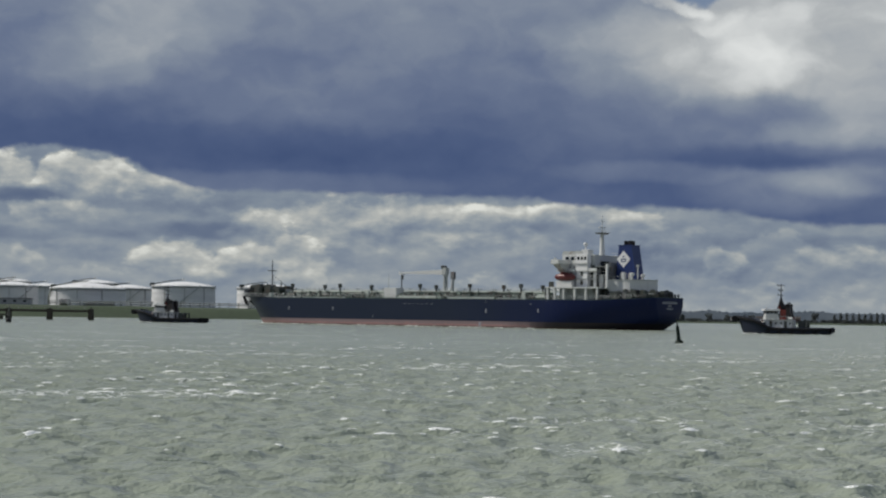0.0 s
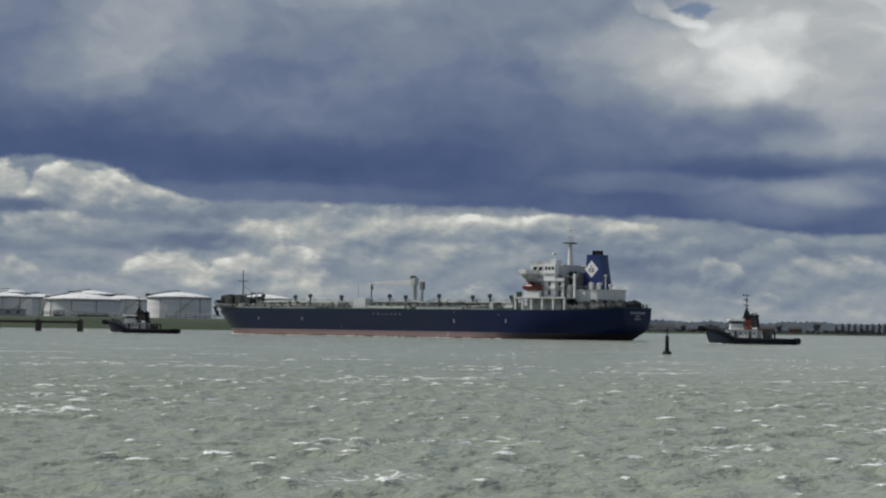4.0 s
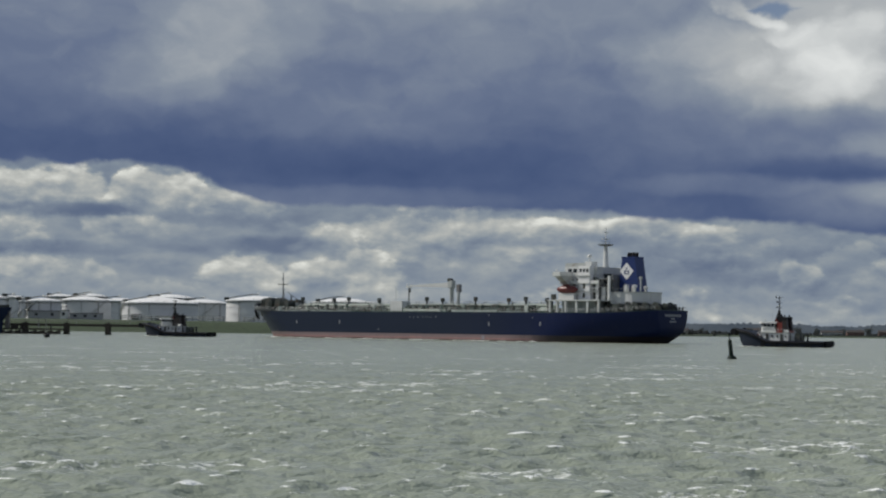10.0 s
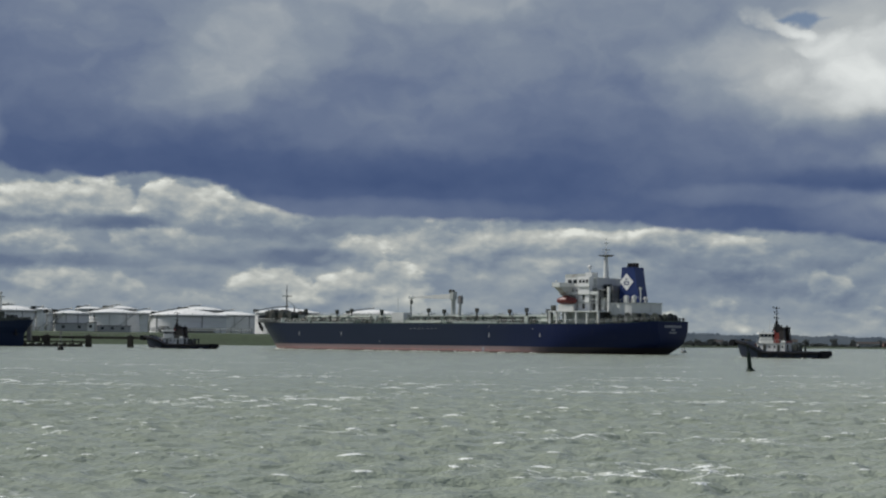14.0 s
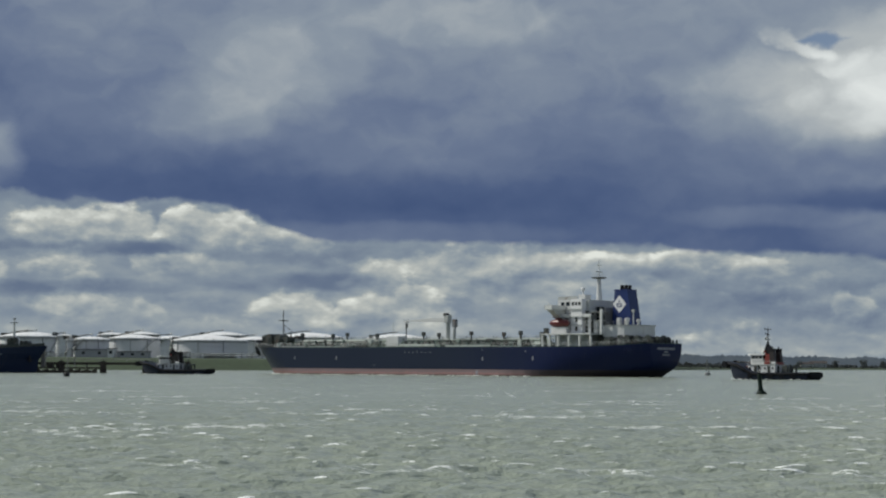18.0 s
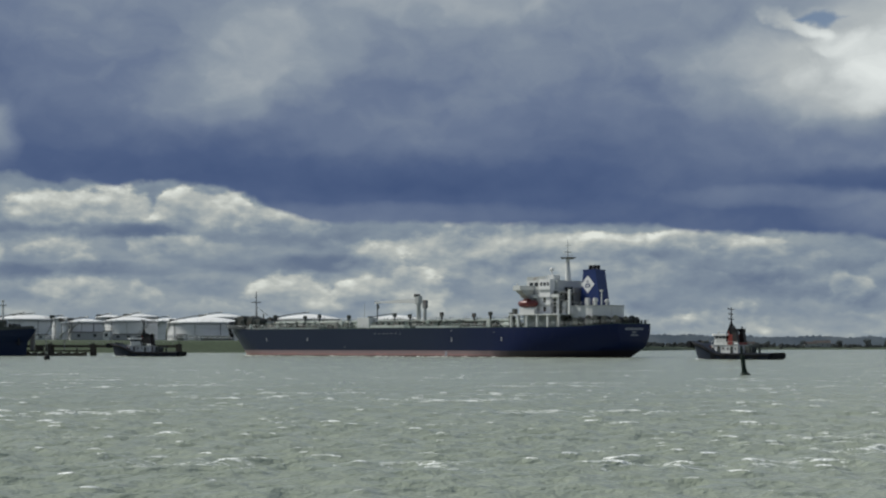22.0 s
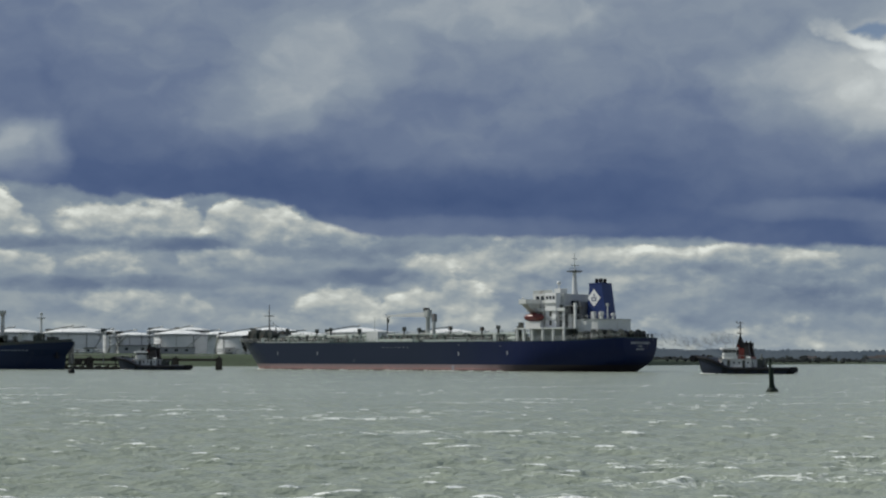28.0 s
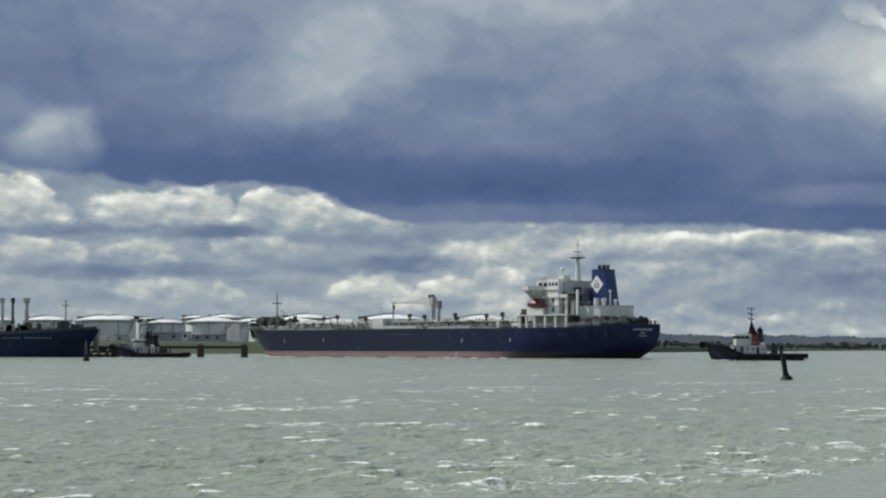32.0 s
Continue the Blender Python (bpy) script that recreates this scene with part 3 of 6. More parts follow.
def sea():
    """One sheet of choppy water to the horizon; it drifts with the waves."""
    rng = np.random.default_rng(4)
    rows = [-900.0, -300.0, -100.0, -40.0, -10.0, 5.0]
    y, step = 14.0, 0.14
    while y < 1500:
        rows.append(y)
        y += step * (2.0 if y < 28 else 1.0 if y < 105 else 1 + (y - 105) / 32.0)
    rows += [1700.0, 2200.0, 3000.0, 4800.0]
    rows = np.array(rows)
    fine = np.tan(np.radians(np.linspace(-27, 20, 520)))
    cols = np.concatenate([[-6, -3, -1.6, -0.9, -0.65], fine, [0.5, 0.8, 1.6, 3, 6]])
    reach = np.maximum(rows + 34.0, 46.0)
    X = cols[None, :] * reach[:, None]
    Y = np.repeat(rows[:, None], len(cols), 1)
    widest = np.maximum(np.append(np.diff(cols), 9.0), np.append(9.0, np.diff(cols)))
    widest = np.maximum.reduce([np.roll(widest, k) for k in range(-3, 4)])      # calm well before the coarse margin
    gy, gx = np.repeat(np.gradient(rows)[:, None], len(cols), 1), widest[None, :] * reach[:, None]
    Z, DX, DY, J = (np.zeros_like(X) for _ in range(4))
    power = np.full_like(X, 1e-6)
    for i in range(76):
        lam = 0.32 * (3.0 / 0.32) ** rng.random()
        a = rng.normal(WIND, 0.95 if lam < 1.2 else 0.6)
        k = 2 * np.pi / lam
        kx, ky = k * np.cos(a), k * np.sin(a)
        amp = (0.0118 if lam < 1.4 else 0.0062) * lam
        fade = np.clip(1.7 - 0.8 * (np.abs(kx) * gx + np.abs(ky) * gy + 0.15 * k * np.maximum(gx - 1.0, 0)), 0, 1)
        ph = kx * X + ky * Y + rng.random() * 6.283
        c, s_ = np.cos(ph), np.sin(ph)
        Z += fade * amp * c
        DX -= fade * amp * 0.75 * np.cos(a) * s_
        DY -= fade * amp * 0.75 * np.sin(a) * s_
        if lam > 0.5:                         # the longer waves break
            J += fade * amp * k * c
            power += 0.5 * (fade * amp * k) ** 2
    Z = 0.26 * np.tanh(Z / 0.26)
    spread = 0.0
    for i in range(10):                       # gusts: patches with more broken crests
        lam = rng.uniform(10, 45)
        a = rng.normal(1.57, 0.9)
        spread = spread + np.cos(2 * np.pi / lam * (np.cos(a) * X + np.sin(a) * Y) + rng.random() * 6.283) / 10 ** 0.5
    knots = 0.0
    for i in range(9):                        # here and there a group of larger breakers
        lam = rng.uniform(5, 15)
        a = rng.random() * 6.283
        knots = knots + np.cos(2 * np.pi / lam * (np.cos(a) * X + np.sin(a) * Y) + rng.random() * 6.283) / 4.5 ** 0.5
    gust = np.where(gx < 2.0, np.clip(0.25 + 0.30 * spread + 0.28 * knots, 0, 1), 0.0)
    spread = spread + 2.4 * np.clip(knots - 1.2, 0, 1)
    crest = np.clip((J / power ** 0.5 - 1.15) / 1.7 + 0.22 * spread - 0.01, 0, 1)
    n, c = X.shape
    co = np.stack([X + DX, Y + DY, Z], -1).reshape(-1, 3)
    idx = np.arange(n * c).reshape(n, c)
    quad = np.stack([idx[:-1, :-1], idx[:-1, 1:], idx[1:, 1:], idx[1:, :-1]], -1).reshape(-1, 4)
    me = bpy.data.meshes.new("water")
    me.vertices.add(len(co))
    me.vertices.foreach_set("co", co.ravel())
    me.loops.add(quad.size)
    me.loops.foreach_set("vertex_index", quad.ravel().astype(np.int32))
    me.polygons.add(len(quad))
    me.polygons.foreach_set("loop_start", np.arange(0, quad.size, 4, dtype=np.int32))
    me.polygons.foreach_set("use_smooth", np.ones(len(quad), dtype=bool))
    me.update(calc_edges=True)
    me.attributes.new("crest", "FLOAT", "POINT").data.foreach_set("value", crest.ravel())
    me.attributes.new("gust", "FLOAT", "POINT").data.foreach_set("value", gust.ravel())
    me.materials.append(sea_material())
    return tagged(new("water", me), "choppy grey-green estuary water with whitecaps", "water", kind="structure")


water = sea()


# ---------------------------------------------------------------- land
def shore_y(x):
    """The water's edge: y for a given x."""
    pts = [(-6000, 500), (-900, 760), (-420, 900), (-230, 985), (-120, 1060), (-60, 1130), (20, 1450), (110, 1850), (250, 2300), (560, 2650), (1100, 3000), (6000, 3400)]
    for (a, b), (c, d) in zip(pts, pts[1:]):
        if x <= c:
            return b + (d - b) * (x - a) / (c - a)
    return pts[-1][1]


def land_z(x, back):
    """Ground height at a distance behind the water's edge."""
    left = 1 / (1 + math.exp((x - 20) / 60.0))
    bank = min(1.0, max(0.0, back / 26.0))
    z = -1.0 + bank * (1.0 + 2.2 + 4.4 * left)
    if back > 60:
        z += min(1.0, (back - 60) / 500.0) * 2.0
    return z


def land():
    bm = bmesh.new()
    xs = [-5500, -3500, -2000, -1200] + list(range(-800, 1201, 20)) + [1300, 1800, 2600, 4000, 5500]
    backs = [-4, 0, 4, 9, 15, 22, 28, 45, 70, 120, 200, 350, 600, 1000, 1800, 3200]
    rows = []
    for x in xs:
        y = shore_y(x)
        rows.append([bm.verts.new((x, y + b + 2.0 * noise.noise(Vector((x * 0.03, b * 0.05, 0))), land_z(x, b) + (0.5 * noise.noise(Vector((x * 0.02, b * 0.04, 3))) if b > 4 else 0))) for b in backs])
    for p, q in zip(rows, rows[1:]):
        for i in range(len(backs) - 1):
            bm.faces.new((p[i], q[i], q[i + 1], p[i + 1]))
    ob = part("ground", bm, GRASS, None, smooth=True)
    return tagged(ob, "low green grass bank along the far shore", "shore", kind="structure")


GRASS = surface("grass", (0.050, 0.074, 0.036), 0.9, grain=0.35, vary=0.25, stain=0.02, dirt=(0.055, 0.060, 0.036))
land()

# ---------------------------------------------------------------- storage tanks
def storage_tank(x, y, dia, z0, z1, stair=200.0, label="large white cylindrical oil storage tank with a domed roof", rolling=60.0):
    """Shell of welded courses, wind girder, domed roof with a gantry, and a stair that winds up the shell."""
    t = group("storage_tank", pose(x, y, z0 - 0.6), label, "tank", "storage tanks ashore")
    r, h = dia / 2, z1 - z0 + 0.6
    prof = [(0, 0)]
    for i in range(5):
        a, b = h * i / 5, h * (i + 1) / 5
        prof += [(r - 0.03 * i, a), (r - 0.03 * i, b)]
    part("shell", lathe(prof + [(0, h)], 64), TANK_WHITE, t)
    part("wind_girder", lathe([(r - 0.1, h - 1.0), (r + 0.75, h - 0.95), (r + 0.75, h - 0.72), (r - 0.1, h - 0.7)], 64), STEEL, t)
    dome = [(r + 0.35, h - 0.15), (r + 0.35, h + 0.25)] + [(r * f, h + 0.25 + r * 0.145 * (1 - f ** 1.7)) for f in (0.96, 0.85, 0.7, 0.5, 0.3, 0.12)] + [(0, h + 0.25 + r * 0.145)]
    part("roof", lathe(dome, 64), ROOF_WHITE, t, "sunlit white domed roof", smooth=True)
    part("roof_vent", lathe([(0.9, h + r * 0.23), (0.9, h + r * 0.17 + 1.1), (1.5, h + r * 0.17 + 1.1), (0, h + r * 0.17 + 1.9)], 14), SHIP_GREY, t)
    # stair: treads along the shell, then a gantry over the dome
    a0 = radians(stair)
    bm = bmesh.new()
    n = 22
    for i in range(n):
        a, b = a0 + (h / r) * 1.2 * i / n, a0 + (h / r) * 1.2 * (i + 1) / n
        za, zb = h * i / n, h * (i + 1) / n
        q = []
        for rr in (r + 0.05, r + 1.0):
            for dz in (0.0, 0.7):
                q.append([(rr * math.cos(a), rr * math.sin(a), za + dz), (rr * math.cos(b), rr * math.sin(b), zb + dz)])
        v = [[bm.verts.new(p) for p in e] for e in q]
        bm.faces.new((v[0][0], v[2][0], v[2][1], v[0][1]))
        bm.faces.new((v[2][0], v[3][0], v[3][1], v[2][1]))
    part("stair", bm, SHIP_GREY, t)
    g = radians(rolling)
    part("gantry_landing", box(r * math.cos(g) - 1.6, r * math.cos(g) + 1.6, r * math.sin(g) - 1.0, r * math.sin(g) + 1.0, h + 0.2, h + 2.3), DARK_GEAR, t)
    for i in range(6):
        f0, f1 = 1.0 - i / 6, 1.0 - (i + 1) / 6
        p = [(Vector((r * f * math.cos(g), r * f * math.sin(g), h + 1.3 + r * 0.145 * (1 - f ** 1.7))) ) for f in (f0, f1)]
        part("gantry_span", tube(p[0], p[1], 0.32, None, 6), DARK_GEAR, t)
    for zf in (0.36, 0.68):
        part("shell_ring", lathe([(r - 0.1, h * zf), (r + 0.14, h * zf), (r + 0.14, h * zf + 0.12), (r - 0.1, h * zf + 0.12)], 48), TANK_WHITE, t)
    for k in range(3 if r > 8 else 1):
        a = radians(228 + 37 * k + (x * 13) % 24)
        part("fire_main", tube(((r + 0.3) * math.cos(a), (r + 0.3) * math.sin(a), 0), ((r + 0.3) * math.cos(a), (r + 0.3) * math.sin(a), h - 0.4), 0.2, None, 6), SHIP_GREY if k % 2 else STEEL, t)
    for i in range(20):
        a = 2 * math.pi * i / 20
        part("rail_post", tube(((r + 0.3) * math.cos(a), (r + 0.3) * math.sin(a), h + 0.1), ((r + 0.3) * math.cos(a), (r + 0.3) * math.sin(a), h + 1.2), 0.06, None, 4), STEEL, t)
    return t


for row in ((-217.8, 1111.0, 46.0, 7.2, 17.3, 185.0),
            (-222.0, 1281.0, 34.3, 7.4, 19.9, 260.0),
            (-176.1, 1231.0, 43.1, 7.4, 21.2, 262.0),
            (-268.7, 1131.0, 31.8, 6.9, 18.7, 280.0),
            (-272.0, 1240.0, 26.7, 7.2, 20.0, 200.0),
            (-267.3, 1031.0, 20.0, 6.4, 16.7, 190.0),
            (-339.3, 1340.0, 21.0, 7.5, 24.3, 250.0),
            (-318.3, 1345.0, 25.3, 7.5, 24.7, 230.0),
            (-351.1, 1260.0, 12.7, 7.0, 22.2, 240.0),
            (-258.1, 1345.0, 34.4, 7.5, 24.2, 250.0),
            (-318.1, 1076.0, 32.4, 6.4, 18.8, 320.0),
            (-407.7, 1226.0, 31.8, 6.7, 21.2, 250.0),
            (-406.9, 1126.0, 29.6, 6.4, 19.7, 200.0),
            (-130.1, 1340.0, 43.9, 7.5, 22.4, 240.0),
            (-439.8, 1040.0, 34.0, 6.2, 18.5, 230.0),
            (-393.0, 1330.0, 27.3, 7.5, 23.8, 220.0),
            (-276.9, 1022.0, 3.7, 6.4, 16.4, 100.0)):
    storage_tank(*row, rolling=150 + (row[0] * 7) % 70)


def service_building(x0, x1, y, z0, z1, label, mat_, doors=3):
    """A low flat-roofed building in front of the tanks."""
    w = x1 - x0
    t = group("service_building", pose(x0, y, z0), label, "building", "buildings in the tank farm")
    part("wall", box(0, w, 0, 7, -0.8, z1 - z0), mat_, t)
    part("roof", box(-0.3, w + 0.3, -0.3, 7.3, z1 - z0, z1 - z0 + 0.35), ROOF_TILE, t)
    for i in range(doors):
        c = w * (i + 0.5) / doors
        part("window", box(c - 0.9, c + 0.9, -0.06, 0.05, (z1 - z0) * 0.45, (z1 - z0) * 0.8), GLASS_DARK, t)
    return t


service_building(-272, -254, 1016, 6.4, 10.8, "low grey pump house before the tanks", BUILDING, 2)
service_building(-253.3, -250, 1014, 6.4, 11.4, "small white control cabin beside the pump house", SHIP_WHITE, 1)
service_building(-249, -232, 1018, 6.4, 9.8, "long low grey store with a flat roof", BUILDING, 3)
service_building(-214, -196, 1078, 6.8, 9.0, "low grey pipe shelter at the foot of a tank", STEEL, 2)
service_building(-330, -316, 1020, 6.4, 10.2, "white flat-roofed shed before the tanks", SHIP_WHITE, 3)


def pipe_rack(x0, x1, y, z):
    """Product pipes on low trestles along the front of the tank farm."""
    t = group("pipe_rack", pose(x0, y, z), "grey product pipes on low steel trestles", "pipes", "pipe racks in the tank farm")
    for k, (dy, dz, m_) in enumerate(((0, 1.2, SHIP_GREY), (0.8, 1.2, STEEL), (1.6, 1.3, LOGO_WHITE), (0.5, 2.3, SHIP_GREY), (1.4, 2.3, STEEL))):
        part("pipe", tube((0, dy, dz), (x1 - x0, dy, dz), 0.3, None, 8), m_, t)
    for k in range(int((x1 - x0) / 6) + 1):
        tr = part("trestle", box(6 * k - 0.12, 6 * k + 0.12, -0.5, -0.3, -0.6, 2.7), STEEL, t)
        part("leg", box(6 * k - 0.12, 6 * k + 0.12, 1.9, 2.1, -0.6, 2.7), STEEL, tr)
        part("cross_beam", box(6 * k - 0.1, 6 * k + 0.1, -0.5, 2.1, 1.8, 2.0), STEEL, tr)
    return t


pipe_rack(-231, -170, 1064, 6.9)
pipe_rack(-330, -280, 1012, 6.3)
pipe_rack(-168, -120, 1120, 7.0)
service_building(-290, -285, 1012, 6.4, 9.4, "small white pump kiosk beside the pipes", SHIP_WHITE, 1)
service_building(-225, -221, 1066, 6.8, 9.9, "small white valve house at the foot of a tank", SHIP_WHITE, 1)


# ---------------------------------------------------------------- the tanker
def tanker_top(s):
    if s < 30:
        return 9.3 + 1.0 * max(0, 1 - s / 22.0) ** 1.5
    if s > 156:
        return 9.3 + 0.7 * min(1.0, (s - 156) / 27.0)
    return 9.3


def tanker_ends(z):
    stern = -0.5 if z > 3.9 else -0.5 + 0.82 * (3.9 - z) ** 1.25
    stem = 174.0 + (0.6 * z if z < 3 else 1.8 + 0.60 * (z - 3))
    return stern, min(stem, 182.0)


def tanker_half(v, z):
    f = min(1.0, max(0.0, (z + 1) / 9.0))
    w0 = 0.22 + 0.42 * f ** 0.7
    a = w0 + (1 - w0) * math.sin(min(1.0, v / (0.24 - 0.06 * f)) * math.pi / 2)
    b = math.sin(min(1.0, (1 - v) / (0.17 - 0.05 * f)) * math.pi / 2) ** (0.9 - 0.12 * f)
    if v < 0.03:                                  # the quarter rounds into the transom
        a *= 0.80 + 0.20 * math.sqrt(max(0.0, 1 - (1 - v / 0.03) ** 2))
    return 16.1 * min(a, b)


tanker = group("oil_tanker", pose(71.9, 574.85, 0, 0, 0, 142.94), "dark blue oil tanker with white superstructure and blue funnel under way", "ship")


def T(name, bm, material, label="", smooth=False, under=None):
    return part(name, bm, material, under or tanker, label, smooth)


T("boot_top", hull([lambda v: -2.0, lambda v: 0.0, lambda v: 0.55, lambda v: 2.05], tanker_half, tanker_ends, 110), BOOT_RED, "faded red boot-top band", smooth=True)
T("wet_band", hull([lambda v: -0.6, lambda v: 0.42], lambda v, z: tanker_half(v, z) + 0.03, lambda z: (tanker_ends(z)[0] - 0.03, tanker_ends(z)[1] + 0.03), 80, False), WEED, "dark wet weed at the waterline")
main_hull = T("hull", hull([lambda v: 2.05, lambda v: 3.5, lambda v: 5.5, lambda v: 7.5, lambda v: tanker_top(183 * v)], lambda v, z: tanker_half(v, z) + 0.02, tanker_ends, 110), HULL_BLUE, smooth=True)
# rubbing strake and deck edge
T("deck_plating", hull([lambda v: tanker_top(183 * v) + 0.01, lambda v: tanker_top(183 * v) + 0.14], lambda v, z: tanker_half(v, 9.3) - 0.25, tanker_ends, 80), DECK_GREEN, "green painted deck")


def side_mark(s, z, w, h, name="draught_mark"):
    v = s / 183.0
    y = tanker_half(v, z) + 0.05
    part(name, box(s - w / 2, s + w / 2, y - 0.04, y, z - h / 2, z + h / 2), FADED_WHITE, main_hull)


for s, z, w, h in ((59.8, 5.5, 0.45, 1.3), (39.0, 5.7, 0.45, 1.2), (146.9, 5.7, 0.35, 1.2), (126.2, 5.7, 0.4, 1.2), (62.2, 1.1, 0.9, 1.5), (108, 3.2, 0.3, 0.5), (59.8, 8.4, 0.3, 0.3), (42, 7.8, 0.3, 0.3)):
    side_mark(s, z, w, h)
for i in range(7):
    side_mark(82.5 + i * 1.9, 7.6, 0.35, 0.3, "lettering")
for s, z, w, h in ((0, 8.75, 9.4, 0.75), (0, 7.75, 2.2, 0.5), (0, 6.85, 4.0, 0.5)):      # name and port on the transom
    n = 11 if w > 8 else 4
    for i in range(n):
        y = (i - (n - 1) / 2) * w / n
        part("lettering", box(-0.57, -0.5, y - w / n * 0.36, y + w / n * 0.36, z - h / 2, z + h / 2), FADED_WHITE, main_hull)
for side in (1, -1):
    a = T("anchor", box(-0.55, 0.55, -0.4, 0.4, -2.0, 1.3), BLACK, "stowed black anchor")
    a.matrix_basis = pose(181.5, side * 2.3, 8.7, side * -24, 0, -side * 60)
    part("flukes", prism([(-1.7, -0.5), (0, -2.4), (1.7, -0.5), (1.1, -0.4), (0, -1.2), (-1.1, -0.4)], -0.4, 0.4), BLACK, a)
    part("shank_ring", tube((0, -0.3, 1.1), (0, 0.3, 1.1), 0.4, None, 8), BLACK, a)

# --- deck gear between forecastle and bridge
for y, r, z, m in ((-4.2, 0.35, 10.5, DARK_GREEN), (-3.0, 0.45, 10.6, DARK_GREEN), (-1.6, 0.45, 10.6, DARK_GREEN), (1.6, 0.45, 11.3, DARK_GREEN), (3.0, 0.5, 10.8, PIPE_GREEN), (4.2, 0.4, 10.3, PALE_GREEN), (2.3, 0.35, 11.7, PIPE_GREEN)):
    T("cargo_pipe", tube((43, y, z), (157, y, z), r, None, 10), m, smooth=True)
T("catwalk", box(42, 158, -0.9, 0.9, 12.05, 12.4), PALE_GREEN)
for s in range(44, 158, 6):
    bm = box(s - 0.12, s + 0.12, -4.6, -4.4, 9.4, 10.4)
    box(s - 0.12, s + 0.12, 4.4, 4.6, 9.4, 10.4, bm)
    box(s - 0.12, s + 0.12, -4.6, 4.6, 9.95, 10.15, bm)
    box(s - 0.1, s + 0.1, -0.75, -0.6, 10.1, 13.1, bm)
    box(s - 0.1, s + 0.1, 0.6, 0.75, 10.1, 13.1, bm)
    T("pipe_support", bm, DARK_GREEN)
for y in (-0.68, 0.68):
    for z in (12.6, 13.1):
        T("handrail", tube((42, y, z), (158, y, z), 0.05, None, 5), SHIP_GREY)


def vent_post(s, y, top, w=0.55):
    p = T("vent_post", tube((s, y, 9.5), (s, y, top - 0.7), 0.28, None, 8), DARK_GEAR)
    part("vent_head", box(s - w, s + w, y - w, y + w, top - 1.3, top, None, 0.1), DARK_GEAR, p)


for i, s in enumerate((47.5, 56.3, 63.4, 77.6, 92.1, 99.2, 121.2, 135.9, 143.1, 158.9)):
    vent_post(s, 0.9, 14.7 if i % 2 else 14.3)
for s in range(46, 156, 9):                       # tank hatches and cleaning machines
    for y in (-10, 9.5):
        h = T("tank_hatch", lathe([(0.9, 9.5), (0.9, 10.4), (1.05, 10.4), (1.05, 10.55), (0, 10.7)], 12, None, (s + (1.5 if y > 0 else 0), y, 0)), PIPE_GREEN)
        part("wheel", tube((s + (1.5 if y > 0 else 0), y, 10.65), (s + (1.5 if y > 0 else 0), y, 11.0), 0.3, None, 8), DARK_GEAR, h)
for s0, s1, z, y in ((58, 75, 10.9, 12.5), (44, 55, 10.4, 12.0), (124, 142, 10.2, 13.0), (144, 155, 10.3, 11.0), (108, 119, 10.6, 11.5)):
    bm = box(s0, s1, y, y + 0.15, 9.5, z)
    for k in range(int((s1 - s0) / 2.5)):
        box(s0 + k * 2.5, s0 + k * 2.5 + 0.2, y - 0.35, y + 0.3, 9.5, z + 0.15, bm)
    T("spill_coaming", bm, DARK_GREEN, "dark green plate coaming")
rng = random.Random(5)
for i in range(150):                               # valves, lockers, small fittings on the open deck
    s, y = rng.uniform(43, 157), rng.choice((-1, 1)) * rng.uniform(5.5, 13.5)
    if 100 < s < 110:
        continue
    w, d, h = rng.uniform(0.25, 0.9), rng.uniform(0.25, 0.7), rng.uniform(0.7, 2.6)
    T("deck_fitting", box(s - w, s + w, y - d, y + d, 9.4, 9.4 + h, None, 0.06), rng.choice((PALE_GREEN, DARK_GEAR, DARK_GEAR, DARK_GREEN, DARK_GREEN, DARK_GREEN, PIPE_GREEN)))
for s in range(50, 156, 15):                      # pipes that cross the deck
    T("cross_pipe", tube((s, -12, 10.2), (s, 12, 10.2), 0.25, None, 8), PIPE_GREEN, smooth=True)
    T("cross_pipe", tube((s + 0.9, -12, 10.2), (s + 0.9, 12, 10.2), 0.2, None, 8), STEEL, smooth=True)
for s0, s1, y, z in ((44, 80, 9.5, 10.9), (46, 78, 9.9, 11.5), (110, 139, 9.6, 10.9), (112, 154, 8.8, 11.4), (141, 156, 10.2, 10.7), (81, 100, 8.0, 11.7)):
    T("stripping_pipe", tube((s0, y, z), (s1, y, z), 0.32, None, 8), DARK_GREEN, smooth=True)
    for k in range(int((s1 - s0) / 4)):
        T("pipe_stand", box(s0 + 1 + 4 * k, s0 + 1.3 + 4 * k, y - 0.3, y + 0.3, 9.4, z - 0.25), DARK_GREEN)
rng = random.Random(17)
for i in range(120):                              # winches, valve blocks and lockers along the deck's side
    s, y = rng.uniform(43, 158), rng.uniform(9.0, 13.6)
    if 100 < s < 110:
        continue
    w, h = rng.uniform(0.3, 1.1), rng.uniform(0.9, 2.7)
    m_ = rng.choice((DARK_GREEN, DARK_GEAR, BLACK, DARK_GREEN, PIPE_GREEN))
    if i % 3:
        f_ = T("valve_block", box(s - w, s + w, y - 0.4, y + 0.4, 9.4, 9.4 + h * 0.7, None, 0.08), m_)
        part("spindle", tube((s, y, 9.4 + h * 0.6), (s, y, 9.4 + h), 0.16, None, 6), m_, f_)
        part("handwheel", tube((s, y, 9.35 + h), (s, y, 9.5 + h), 0.42, None, 8), m_, f_)
    else:
        T("mooring_winch", tube((s - w, y, 10.3), (s + w, y, 10.3), 0.75, None, 10), m_, smooth=True)
